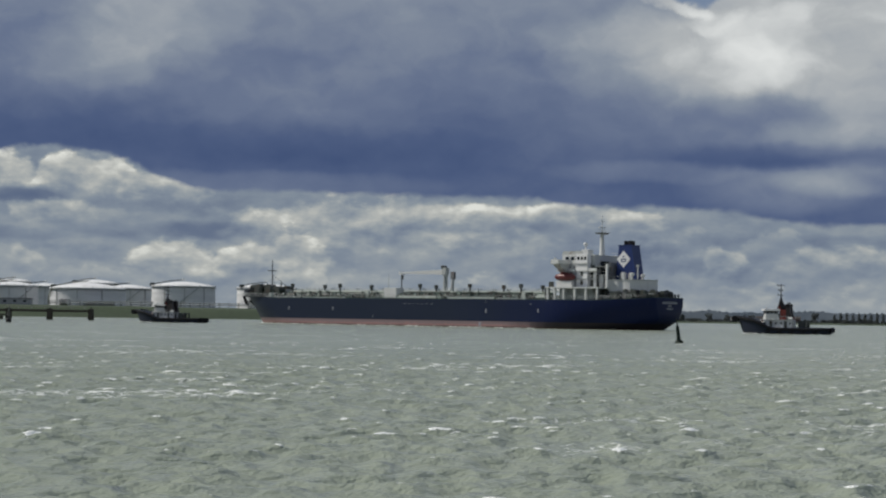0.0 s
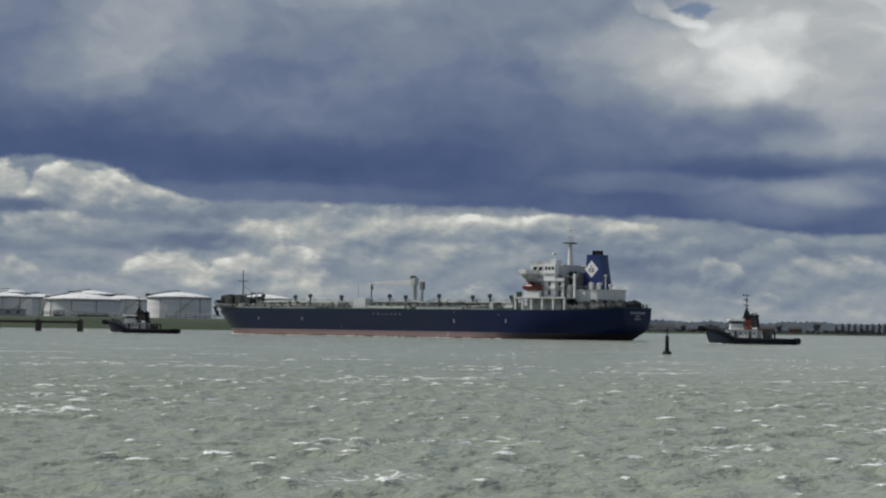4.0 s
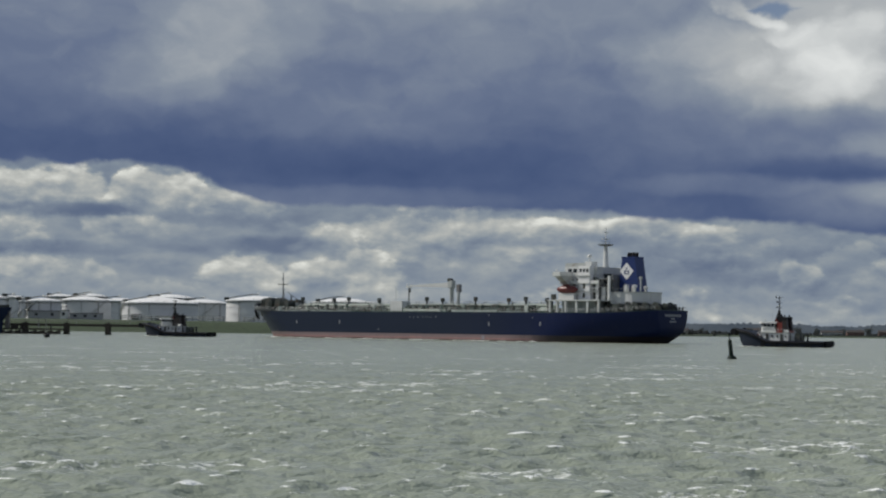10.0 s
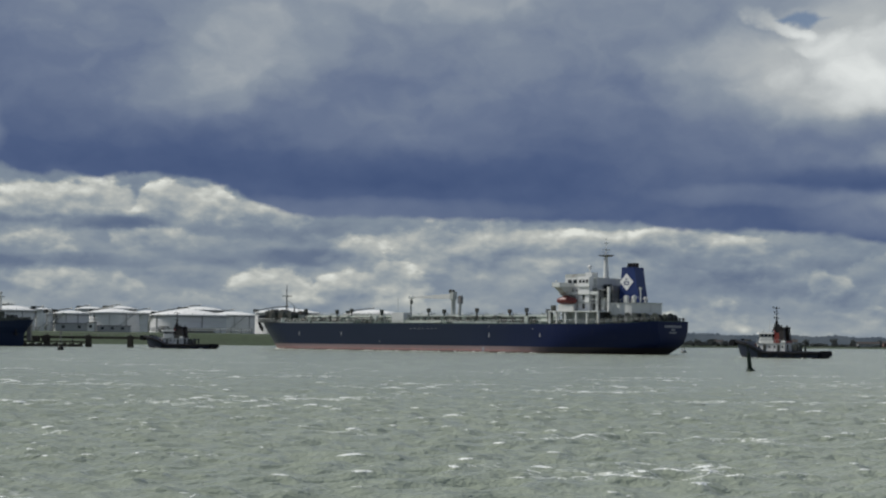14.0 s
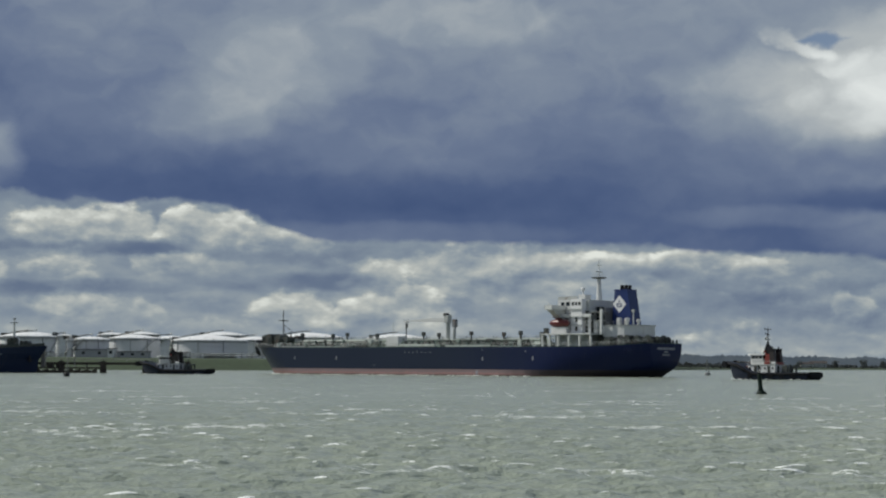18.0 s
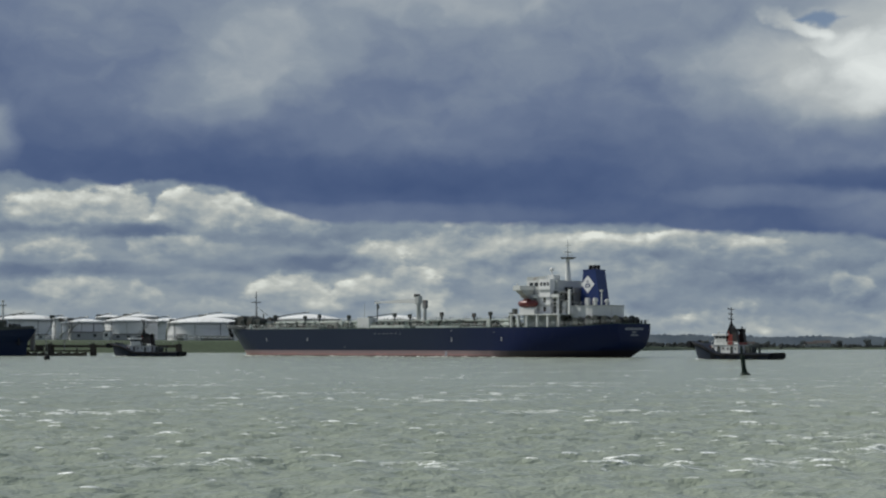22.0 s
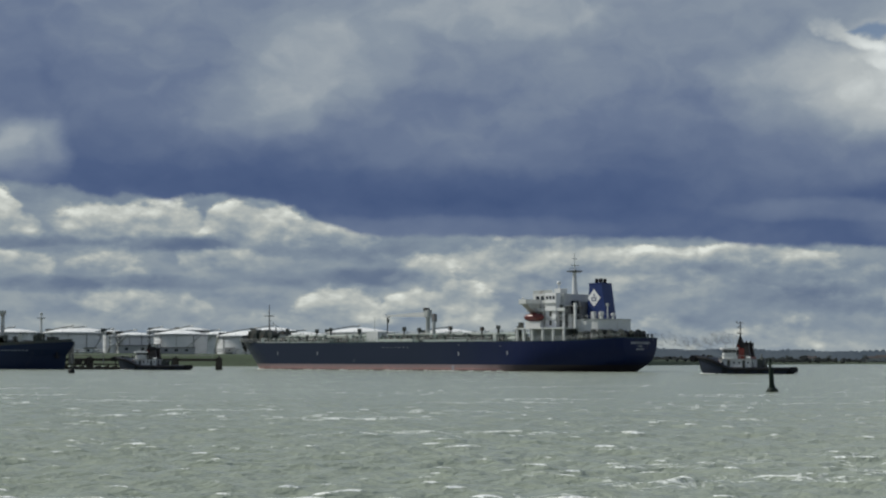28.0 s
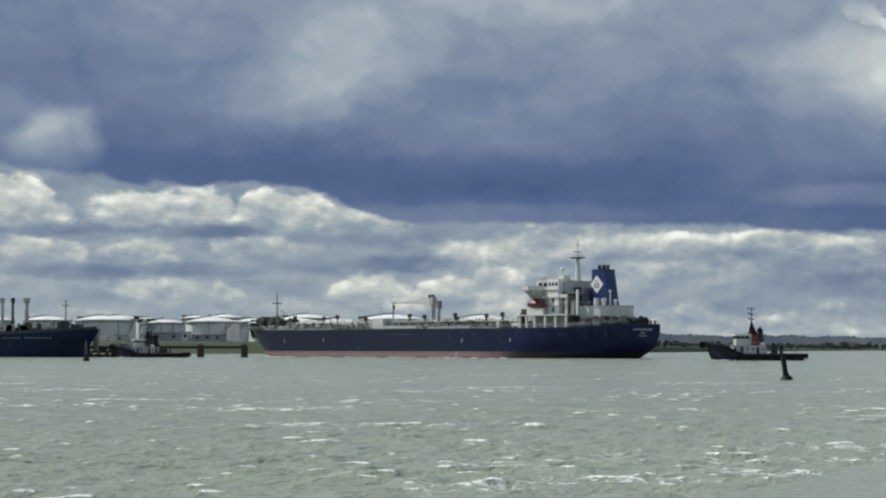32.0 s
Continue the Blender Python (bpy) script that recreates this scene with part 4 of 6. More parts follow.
# manifold amidships
for s in (84, 87, 90, 93, 96):
    T("manifold_pipe", tube((s, -13.5, 11.0), (s, 13.5, 11.0), 0.35, None, 10), PIPE_GREEN, smooth=True)
    T("manifold_flange", tube((s, 13.3, 11.0), (s, 13.8, 11.0), 0.62, None, 12), DARK_GEAR)
T("drip_tray", box(82, 98, 11, 14.5, 9.5, 10.3, None, 0.1), PALE_GREEN)
T("deck_house", box(102.2, 107.8, 6, 10.5, 9.4, 13.1, None, 0.12), SHIP_WHITE, "small white deck house amidships")
T("deck_house", box(146, 150, 4.5, 8, 9.4, 11.6, None, 0.1), SHIP_GREY)
# hose crane with a raised machinery house and a jib laid forward
crane = T("crane_pedestal", lathe([(1.1, 9.4), (0.8, 12), (0.7, 17.2), (1.0, 17.6), (1.0, 18.0), (0, 18.0)], 16, None, (88.8, 0, 0)), SHIP_GREY, smooth=True)
part("crane_house", box(87.9, 89.9, -1.0, 1.0, 17.8, 20.4, None, 0.2), SHIP_GREY, crane)
part("winch", tube((89.6, -1.0, 20.5), (89.6, 1.0, 20.5), 0.6, None, 12), DARK_GEAR, crane)
jib = part("jib", prism([(90, 17.9), (90, 19.6), (95, 19.4), (107.5, 18.8), (108.2, 18.5), (107.5, 18.35)], -0.6, 0.6), SHIP_WHITE, crane)
part("crane_hook", box(107.6, 108.3, -0.3, 0.3, 16.3, 17.6), DARK_GEAR, crane)
T("crane_rest", tube((108.2, 0, 9.4), (108.2, 0, 18.2), 0.2, None, 8), DARK_GEAR)
T("crane_rest", prism([(107.2, 18.0), (109.2, 18.0), (109.0, 19.2), (108.7, 18.4), (107.7, 18.4), (107.4, 19.2)], -0.4, 0.4), SHIP_WHITE)
T("derrick_post", tube((84.4, 2.0, 9.4), (84.0, 2.0, 18.6), 0.62, 0.5, 10), SHIP_GREY)
T("derrick_head", box(83.2, 84.9, 1.4, 2.6, 16.2, 18.9, None, 0.15), STEEL)
T("aerial", tube((112.5, 2, 9.4), (112.5, 2, 18.2), 0.12, 0.06, 6), SHIP_GREY)

# --- forecastle
def focsle_bulwark():
    """Plated bulwark that sweeps up to the stem, with an inner face."""
    bm = bmesh.new()
    rings = []
    for i in range(25):
        u = i / 24
        s = 158.5 + 23.6 * u
        y = max(0.02, (tanker_half(min(0.9999, s / 182.1), 9.6) + 0.03)) if u < 1 else 0.0
        h = 10.0 + 2.6 * u ** 1.3
        out = 0.7 * u * u
        rings.append([(s, y, 9.6), (s + out, y * (1 + 0.04 * u), h), (s + out - 0.25, max(0.0, y - 0.25), h), (s - 0.25, max(0.0, y - 0.25), 9.6)])
    for side in (1, -1):
        vs = [[bm.verts.new((x, side * y, z)) for x, y, z in r] for r in rings]
        for p, q in zip(vs, vs[1:]):
            for k in range(3):
                bm.faces.new((p[k], q[k], q[k + 1], p[k + 1]))
    return bm


T("focsle_bulwark", focsle_bulwark(), BOW_GREY, "grey forecastle bulwark above the blue hull")
T("breakwater", prism([(160, 9.3), (160, 11.2), (160.25, 11.2), (161, 9.3)], -12, 12), PALE_GREEN)
foremast = T("foremast", tube((170.0, 0, 9.8), (170.0, 0, 23.6), 0.34, 0.14, 10), STEEL)
part("crosstree", box(169.0, 171.0, -1.6, 1.6, 19.4, 19.65), DARK_GEAR, foremast)
part("lamp", lathe([(0.25, 0), (0.3, 0.5), (0, 0.7)], 8, None, (170.3, 0, 21.2)), SHIP_GREY, foremast)
part("stay", tube((170.0, 0, 18), (163, 5, 11.5), 0.08, None, 5), DARK_GEAR, foremast)
part("stay", tube((170.0, 0, 18), (163, -5, 11.5), 0.08, None, 5), DARK_GEAR, foremast)
for s, y, up in ((166.5, 4.6, 0.6), (166.5, -4.6, 0.6), (173.5, 2.6, 1.2), (173.5, -2.6, 1.2), (177.4, 0.6, 1.0), (161.0, 6.0, 0.2)):
    w = T("windlass", tube((s, y - 1.5, 12.2 + up), (s, y + 1.5, 12.2 + up), 1.2, None, 14), DARK_GEAR)
    part("frame", box(s - 1.6, s + 1.6, y - 1.8, y - 1.5, 9.8, 13.0 + up, None, 0.1), DARK_GEAR, w)
    part("frame", box(s - 1.6, s + 1.6, y + 1.5, y + 1.8, 9.8, 13.0 + up, None, 0.1), DARK_GEAR, w)
    part("motor", box(s + 0.6, s + 2.1, y - 0.8, y + 0.8, 10.4, 12.6 + up, None, 0.15), BOW_GREY, w)
for s, y in ((163, 8), (163, -8), (178, 2.4), (178, -2.4), (169, 7.6), (169, -7.6)):
    for d in (-0.6, 0.6):
        T("bollard", lathe([(0.35, 10.3), (0.35, 12.4 + (s - 160) * 0.05), (0.45, 12.5 + (s - 160) * 0.05), (0, 12.7 + (s - 160) * 0.05)], 10, None, (s + d, y, 0)), DARK_GEAR)
for s, y, r in ((2.6, 4.2, 1.25), (4.6, 7.0, 1.15), (2.4, -4.0, 1.25), (7.4, 8.4, 1.0), (1.6, 0.4, 1.0)):
    w = T("covered_winch", tube((s, y - 1.3, 11.3), (s, y + 1.3, 11.3), r, None, 14), BLACK, "mooring winch under a black cover")
    part("bed", box(s - r, s + r, y - 1.5, y + 1.5, 9.5, 11.2, None, 0.15), BLACK, w)
    part("brake_wheel", tube((s - 0.2, y + 1.3, 11.5), (s - 0.2, y + 1.6, 11.5), r * 1.15, None, 14), DARK_GEAR, w)
rng = random.Random(29)
for i in range(26):                               # mooring gear and lockers on the poop
    s, y = rng.uniform(0.8, 20), rng.uniform(5.5, 9.6)
    h, w = rng.uniform(1.2, 2.9), rng.uniform(0.4, 1.2)
    g_ = T("poop_gear", box(s - w, s + w, y - 0.5, y + 0.5, 9.4, 10.2 + h, None, 0.1), rng.choice((DARK_GEAR, BLACK, DARK_GEAR, STEEL)))
    part("drum", tube((s, y - 0.8, 9.9 + h), (s, y + 0.8, 9.9 + h), 0.5, None, 10), DARK_GEAR, g_)
T("store_house", box(160.8, 164.0, -3, 3, 9.4, 12.6, None, 0.12), SHIP_GREY)
T("samson_post", tube((162.2, 3.6, 9.5), (162.2, 3.6, 15.2), 0.3, 0.22, 8), DARK_GEAR)


def edge_rail(s0, s1, side, step=1.6):
    """Posts with three rails along the deck's edge."""
    bm = bmesh.new()
    pts = []
    s = s0
    while s <= s1:
        pts.append((s, side * (tanker_half(min(0.99, s / 183.5), 9.3) - 0.3), tanker_top(s) + 0.25))
        s += step
    for x, y, z in pts:
        tube((x, y, z), (x, y, z + 1.1), 0.045, None, 4, bm)
    for (x, y, z), (x2, y2, z2) in zip(pts, pts[1:]):
        for d in (0.4, 0.75, 1.1):
            tube((x, y, z + d), (x2, y2, z2 + d), 0.035, None, 4, bm)
    return bm


def edge_plate(s0, s1, side, z0, z1):
    """An upright plate that follows the deck's edge."""
    bm = bmesh.new()
    old = None
    for i in range(int(s1 - s0) + 1):
        s = s0 + i
        y = side * (tanker_half(min(0.99, s / 182.0), 9.3) - 0.45)
        z = tanker_top(s)
        q = [bm.verts.new((s, y + d, z + h)) for d, h in ((0, z0), (0, z1), (-side * 0.12, z1), (-side * 0.12, z0))]
        if old:
            for k in range(3):
                bm.faces.new((old[k], q[k], q[k + 1], old[k + 1]))
        old = q
    return bm


for s0, s1, h, m_ in ((121, 141, 0.42, PALE_GREEN), (142, 155, 0.5, SHIP_GREY), (156, 166, 0.55, SHIP_GREY), (44, 56, 0.4, PALE_GREEN), (57, 76, 0.75, PALE_GREEN), (98, 112, 0.35, PIPE_GREEN)):
    for side in (1, -1):
        T("side_plate", edge_plate(s0, s1, side, 0.1, h), m_)
for side in (1, -1):
    for a in range(0, 178, 22):
        T("deck_rail", edge_rail(a + 0.4, min(a + 22.4, 178), side), SHIP_GREY)

# --- superstructure
# colonnade that carries the boat deck
for s in (18.2, 22.4, 26.6, 30.8, 34.2, 37.0):
    for y in (13.6, -13.6):
        T("pillar", box(s - 0.3, s + 0.3, y - 0.35, y + 0.35, 9.4, 13.2), SHIP_WHITE)
T("boat_deck", box(17.6, 37.6, -14.2, 14.2, 13.1, 13.45), SHIP_WHITE)
T("lower_house", box(21.5, 34.5, -10.5, 10.5, 9.4, 13.1), SHIP_GREY)
house = T("accommodation", box(21.8, 33.6, -9.2, 9.0, 13.45, 21.0, None, 0.08), HOUSE_SHADED, "weathered white accommodation block, greyed with painted shade")
T("upper_house", box(22.6, 32.0, -8.2, 8.2, 21.0, 24.0, None, 0.08), HOUSE_SHADED)
for z in (14.6, 17.2, 19.3):
    for s in (29.7, 31.5):
        part("window", box(s - 0.28, s + 0.28, 8.97, 9.06, z, z + 0.7), GLASS_DARK, house)
    for y in (-7, -4.5, -2, 0.5, 3, 5.5, 7.6):
        part("window", box(21.74, 21.83, y - 0.28, y + 0.28, z, z + 0.7), GLASS_DARK, house)
# flat dark panels stand for the shade inside side-deck openings
for z, h in ((13.9, 1.9), (16.5, 1.8), (19.1, 1.5)):
    part("side_opening", box(21.9, 23.5, 8.96, 9.07, z, z + h), DARK_GEAR, house, "flat dark panel painted as the shade of a side-deck opening")
    part("rail", box(21.9, 23.5, 9.07, 9.13, z + 0.85, z + 0.95), SHIP_WHITE, house)
for s in (29.0, 32.6):
    part("vertical_pipe", tube((s, 9.1, 13.5), (s, 9.1, 20.9), 0.09, None, 6), SHIP_GREY, house)
for z in (16.2, 18.7):
    T("deck_walkway", box(20.4, 34.2, -10.8, 10.6, z - 0.12, z), SHIP_GREY)
    T("walkway_rail", box(20.4, 34.2, 10.5, 10.6, z, z + 0.9) if z > 18 else box(20.4, 34.2, 10.52, 10.6, z + 0.75, z + 0.9), SHIP_WHITE)
    for s in (20.6, 24.0, 27.4, 30.8, 34.0):
        T("stanchion", box(s - 0.08, s + 0.08, 10.45, 10.6, z - 2.4, z + 0.9), SHIP_WHITE)
bridge = T("wheelhouse", box(27.5, 34.6, -9.0, 9.0, 21.0, 24.1, None, 0.1), SHIP_WHITE)
for y in (-7.5, -5, -2.5, 0, 2.5, 5, 7.5):
    part("window", box(34.56, 34.66, y - 1.0, y + 1.0, 22.2, 23.4), GLASS_DARK, bridge)
for s in (28.6, 30.6, 32.6):
    part("window", box(s - 0.7, s + 0.7, 8.97, 9.06, 22.2, 23.4), GLASS_DARK, bridge)
for side in (1, -1):
    w = T("bridge_wing", box(31.4, 34.4, min(side * 9, side * 16), max(side * 9, side * 16), 20.8, 21.05), SHIP_GREY)
    part("bulwark", box(31.4, 31.6, min(side * 9, side * 16), max(side * 9, side * 16), 21.05, 22.3), SHIP_WHITE, w)
    part("bulwark", box(34.2, 34.4, min(side * 9, side * 16), max(side * 9, side * 16), 21.05, 22.3), SHIP_WHITE, w)
    part("bulwark", box(31.4, 34.4, min(side * 15.8, side * 16), max(side * 15.8, side * 16), 21.05, 22.3), SHIP_WHITE, w)
    bm = bmesh.new()
    a = [bm.verts.new(p) for p in ((31.6, side * 9, 20.8), (31.6, side * 15.4, 20.8), (31.6, side * 9, 17.0))]
    b = [bm.verts.new(p) for p in ((34.0, side * 9, 20.8), (34.0, side * 15.4, 20.8), (34.0, side * 9, 17.0))]
    for f in ((a[0], a[1], a[2]), (b[2], b[1], b[0]), (a[0], b[0], b[1], a[1]), (a[1], b[1], b[2], a[2]), (a[2], b[2], b[0], a[0])):
        bm.faces.new(f)
    part("bracket", bm, SHIP_GREY, w)
    part("wing_lamp", lathe([(0.2, 0), (0.3, 0.5), (0, 0.7)], 8, None, (33, side * 15.6, 22.3)), SHIP_WHITE, w)
T("monkey_island", box(26.8, 35.0, -8.6, 8.6, 24.1, 24.3), SHIP_GREY)
T("monkey_rail", box(27.0, 34.8, 8.4, 8.5, 24.3, 25.2), SHIP_GREY)
T("radar_house", box(29.4, 32.0, -1.6, 1.6, 24.3, 26.0, None, 0.1), SHIP_WHITE)
rm = T("radar_mast", tube((31.4, 0, 26.0), (31.4, 0, 27.6), 0.22, None, 8), SHIP_WHITE)
part("radar_dome", lathe([(0.0, 27.2), (0.6, 27.4), (0.75, 27.8), (0.5, 28.3), (0, 28.45)], 14, None, (31.4, 0, 0)), SHIP_WHITE, rm, smooth=True)
mast = T("main_mast", tube((24.9, 0, 21.0), (25.1, 0, 31.2), 1.1, 0.55, 12), SHIP_WHITE, smooth=True)
part("mast_platform", prism([(23.2, 31.5), (24.2, 31.0), (26.0, 31.0), (27.0, 31.5)], -1.9, 1.9), DARK_GEAR, mast)
part("topmast", tube((25.1, 0, 31.4), (25.1, 0, 37.0), 0.17, 0.12, 8), SHIP_WHITE, mast)
part("radar_scanner", box(24.9, 25.3, -2.0, 2.0, 33.0, 33.3), SHIP_WHITE, mast)
part("radar_scanner", box(24.95, 25.25, -1.2, 1.2, 35.2, 35.4), SHIP_WHITE, mast)
part("yard", tube((25.1, -2.6, 32.2), (25.1, 2.6, 32.2), 0.08, None, 6), SHIP_GREY, mast)
# darker casing grey and near-black panels: shade of the recess put into colour
T("engine_casing", box(18.4, 22.4, -5.5, 5.5, 13.4, 21.6, None, 0.1), STEEL)
for z in (15.0, 17.6, 20.2):
    T("casing_platform", box(18.0, 22.4, 5.4, 9.5, z - 0.12, z), SHIP_GREY)
    T("casing_door", box(18.9, 21.9, 5.45, 5.56, z, z + 1.7), GLASS_DARK)
for s, y, z in ((17.2, 9.4, 21.0), (21.6, 9.6, 18.5)):
    T("davit_post", box(s - 0.35, s + 0.35, y - 0.35, y + 0.35, 13.3, z), SHIP_WHITE)
funnel = T("funnel", prism([(10.4, 15.6), (18.2, 15.6), (17.0, 27.2), (12.3, 27.2)], -2.4, 2.6), FUNNEL_BLUE, "dark blue funnel with a white diamond")
part("rim", prism([(12.1, 26.9), (17.2, 26.9), (17.1, 27.3), (12.2, 27.3)], -2.5, 2.7), FUNNEL_BLUE, funnel)
c, zc = 15.2, 22.7
part("emblem", prism([(c - 2.55, zc), (c, zc - 2.75), (c + 2.55, zc), (c, zc + 2.75)], 2.6, 2.68), LOGO_WHITE, funnel, "plain white diamond emblem")
for x0, x1, z0, z1 in ((-0.95, 0.95, -1.0, -0.7), (-0.75, 0.75, -0.15, 0.2), (-0.95, -0.6, -0.7, 0.2), (0.6, 0.95, -0.7, 0.2), (-0.3, 0.3, 0.6, 1.1)):
    part("emblem_bar", box(c + x0, c + x1, 2.68, 2.71, zc + z0, zc + z1), FUNNEL_BLUE, funnel)
for s, y in ((15.7, 0.9), (13.9, 0.9), (15.7, -0.9), (13.9, -0.9)):
    part("exhaust_pipe", tube((s, y, 26.6), (s - 0.3, y, 28.7), 0.55, 0.5, 12), BLACK, funnel, smooth=True)
for s in (12.5, 15.5):
    part("louvre", box(s - 0.9, s + 0.9, 2.6, 2.72, 16.2, 18.0), SHIP_GREY, funnel)
T("vent_trunk", box(13.4, 14.6, 3.6, 5.0, 15.8, 18.4, None, 0.1), SHIP_WHITE)
T("vent_trunk", box(19.2, 20.6, 7.6, 8.8, 13.4, 17.4, None, 0.1), SHIP_WHITE)
AFT = [(18.0, -7.6), (18.0, 7.6)] + [(11.6 - 6.2 * math.sin(math.pi * i / 12), 7.6 * math.cos(math.pi * i / 12)) for i in range(13)]
aft = T("aft_house", slab(AFT, 12.2, 16.0), SHIP_WHITE, "rounded white engine house abaft the funnel")
part("house_top_edge", slab([(x * 1.0 - 0.2, y * 1.03) for x, y in AFT], 15.85, 16.08), SHIP_GREY, aft)
T("poop_house", box(9.0, 17.8, -5.2, 5.2, 9.4, 12.2), SHIP_GREY)
for s in (9.6, 12.0, 14.6, 17.2):
    for y in (6.6, -6.6):
        T("pillar", box(s - 0.22, s + 0.22, y - 0.22, y + 0.22, 9.6, 12.2), SHIP_WHITE)
for s, y in ((3.4, 5.2), (3.4, -5.2), (8.0, 9.6), (13.0, 10.6), (1.8, 0.8)):
    w = T("mooring_winch", tube((s, y - 1.3, 11.0), (s, y + 1.3, 11.0), 0.9, None, 12), DARK_GEAR)
    part("frame", box(s - 1.1, s + 1.1, y - 1.6, y - 1.3, 9.8, 11.9, None, 0.08), DARK_GEAR, w)
    part("frame", box(s - 1.1, s + 1.1, y + 1.3, y + 1.6, 9.8, 11.9, None, 0.08), DARK_GEAR, w)
for y in (-7.5, -5.5, 5.5, 7.5):
    T("bollard", lathe([(0.3, 9.9), (0.3, 11.4), (0.4, 11.5), (0, 11.6)], 10, None, (0.7, y, 0)), DARK_GEAR)
stern_crane = T("stern_crane", tube((9.6, 3, 16.0), (9.6, 3, 20.6), 0.25, 0.18, 8), SHIP_WHITE)
part("crane_head", box(9.2, 10.0, 2.6, 3.4, 20.2, 20.9), SHIP_GREY, stern_crane)
T("vent_cowl", lathe([(0.4, 16), (0.4, 17.3), (0.8, 17.4), (0.8, 18.2), (0, 18.4)], 12, None, (10.8, 4.6, 0)), SHIP_WHITE)
T("vent_cowl", lathe([(0.4, 16), (0.4, 17.0), (0.7, 17.1), (0.7, 17.8), (0, 18.0)], 12, None, (8.6, 1.6, 0)), SHIP_WHITE)
for s in range(12, 18, 2):
    T("stanchion", tube((s, 7.4, 16.0), (s, 7.4, 17.0), 0.05, None, 5), SHIP_GREY)
T("house_rail", tube((12, 7.4, 17.0), (17.6, 7.4, 17.0), 0.06, None, 5), SHIP_GREY)
# lifeboats in their davits
for side in (1, -1):
    bmf = bmesh.new()
    for i in range(13):
        u = -1 + 2 * i / 12
        w = 1.35 * max(0.05, 1 - abs(u) ** 3.0) ** 0.6
        ring = [bmf.verts.new((31.2 + 3.9 * u, side * 12.4 + w * math.cos(a), 16.75 + (1.15 if math.sin(a) > 0 else 1.25) * math.sin(a) * max(0.15, 1 - abs(u) ** 4) ** 0.6)) for a in [2 * math.pi * k / 12 for k in range(12)]]
        if i:
            for k in range(12):
                bmf.faces.new((old[k], old[(k + 1) % 12], ring[(k + 1) % 12], ring[k]))
        else:
            bmf.faces.new(ring)
        old = ring
    bmf.faces.new(old[::-1])
    boat = T("lifeboat", bmf, BOAT_RED, "enclosed orange-red lifeboat", smooth=True)
    part("canopy", box(30.4, 32.6, side * 12.4 - 0.6, side * 12.4 + 0.6, 17.7, 18.3, None, 0.2), BOAT_RED, boat)
    for s in (28.6, 33.8):
        T("davit", prism([(s - 0.25, 13.4), (s + 0.25, 13.4), (s + 0.25, 18.9), (s - 0.25, 18.9)], min(side * 10.7, side * 11.1), max(side * 10.7, side * 11.1)), SHIP_WHITE)
        T("davit_arm", box(s - 0.2, s + 0.2, min(side * 10.7, side * 12.9), max(side * 10.7, side * 12.9), 18.5, 18.9), SHIP_WHITE)
    T("boat_chock", box(28.2, 34.2, min(side * 11.8, side * 13), max(side * 11.8, side * 13), 13.45, 15.5), SHIP_WHITE)
for s, y, z in ((38.6, 11.5, 13.2), (40.2, 9.0, 12.8), (36.2, 12.8, 15.2)):
    T("deck_locker", box(s - 0.7, s + 0.7, y - 0.6, y + 0.6, z - 3.7 if z < 14 else 13.45, z, None, 0.1), DARK_GEAR)
# stair towers on both sides of the house, up to the bridge deck
for side in (1, -1):
    # whiter than the house: the sunlit side is put into the colour
    tower = T("stair_tower", box(23.7, 28.1, min(side * 8.4, side * 10.8), max(side * 8.4, side * 10.8), 13.45, 24.3, None, 0.08), LOGO_WHITE, "white stair tower beside the house, brightened as its sunlit side")
    for s in (24.6, 25.9, 27.2):
        part("window", box(s - 0.4, s + 0.4, min(side * 10.77, side * 10.86), max(side * 10.77, side * 10.86), 22.3, 23.3), GLASS_DARK, tower)
    for z in (16.1, 18.6, 21.0):
        part("ledge", box(23.5, 28.3, min(side * 10.7, side * 11.2), max(side * 10.7, side * 11.2), z, z + 0.18), SHIP_GREY, tower)
    for z in (14.2, 17.0):
        part("door", box(25.4, 26.3, min(side * 10.77, side * 10.86), max(side * 10.77, side * 10.86), z, z + 1.5), DARK_GEAR, tower)
    part("top_rail", box(23.7, 28.1, min(side * 10.7, side * 10.8), max(side * 10.7, side * 10.8), 25.1, 25.2), SHIP_GREY, tower)


# ---------------------------------------------------------------- tugs
def froth(ob, run, half_width, n, seed, big=0.5):
    """Broken water along a waterline: small low lumps, more of them towards the bow."""
    rng = random.Random(seed)
    bm = bmesh.new()
    s0, s1 = run
    for i in range(n):
        s = s0 + (s1 - s0) * (1 - rng.random() ** 1.5)
        r = big * rng.uniform(0.25, 1.0)
        for side in (1, -1):
            y = side * (half_width(s) + r * rng.uniform(-0.2, 1.1))
            q = Matrix.Translation((s, y, -0.02)) @ Matrix.Rotation(rng.random() * 6.28, 4, "Z") @ Matrix.Diagonal((r * rng.uniform(1.0, 2.2), r * 0.9, r * rng.uniform(0.3, 0.55), 1))
            bmesh.ops.create_icosphere(bm, subdivisions=1, radius=1.0, matrix=q)
    tagged(part("broken_water", bm, FROTH, ob, smooth=True), "white broken water along the waterline", kind="stuff")


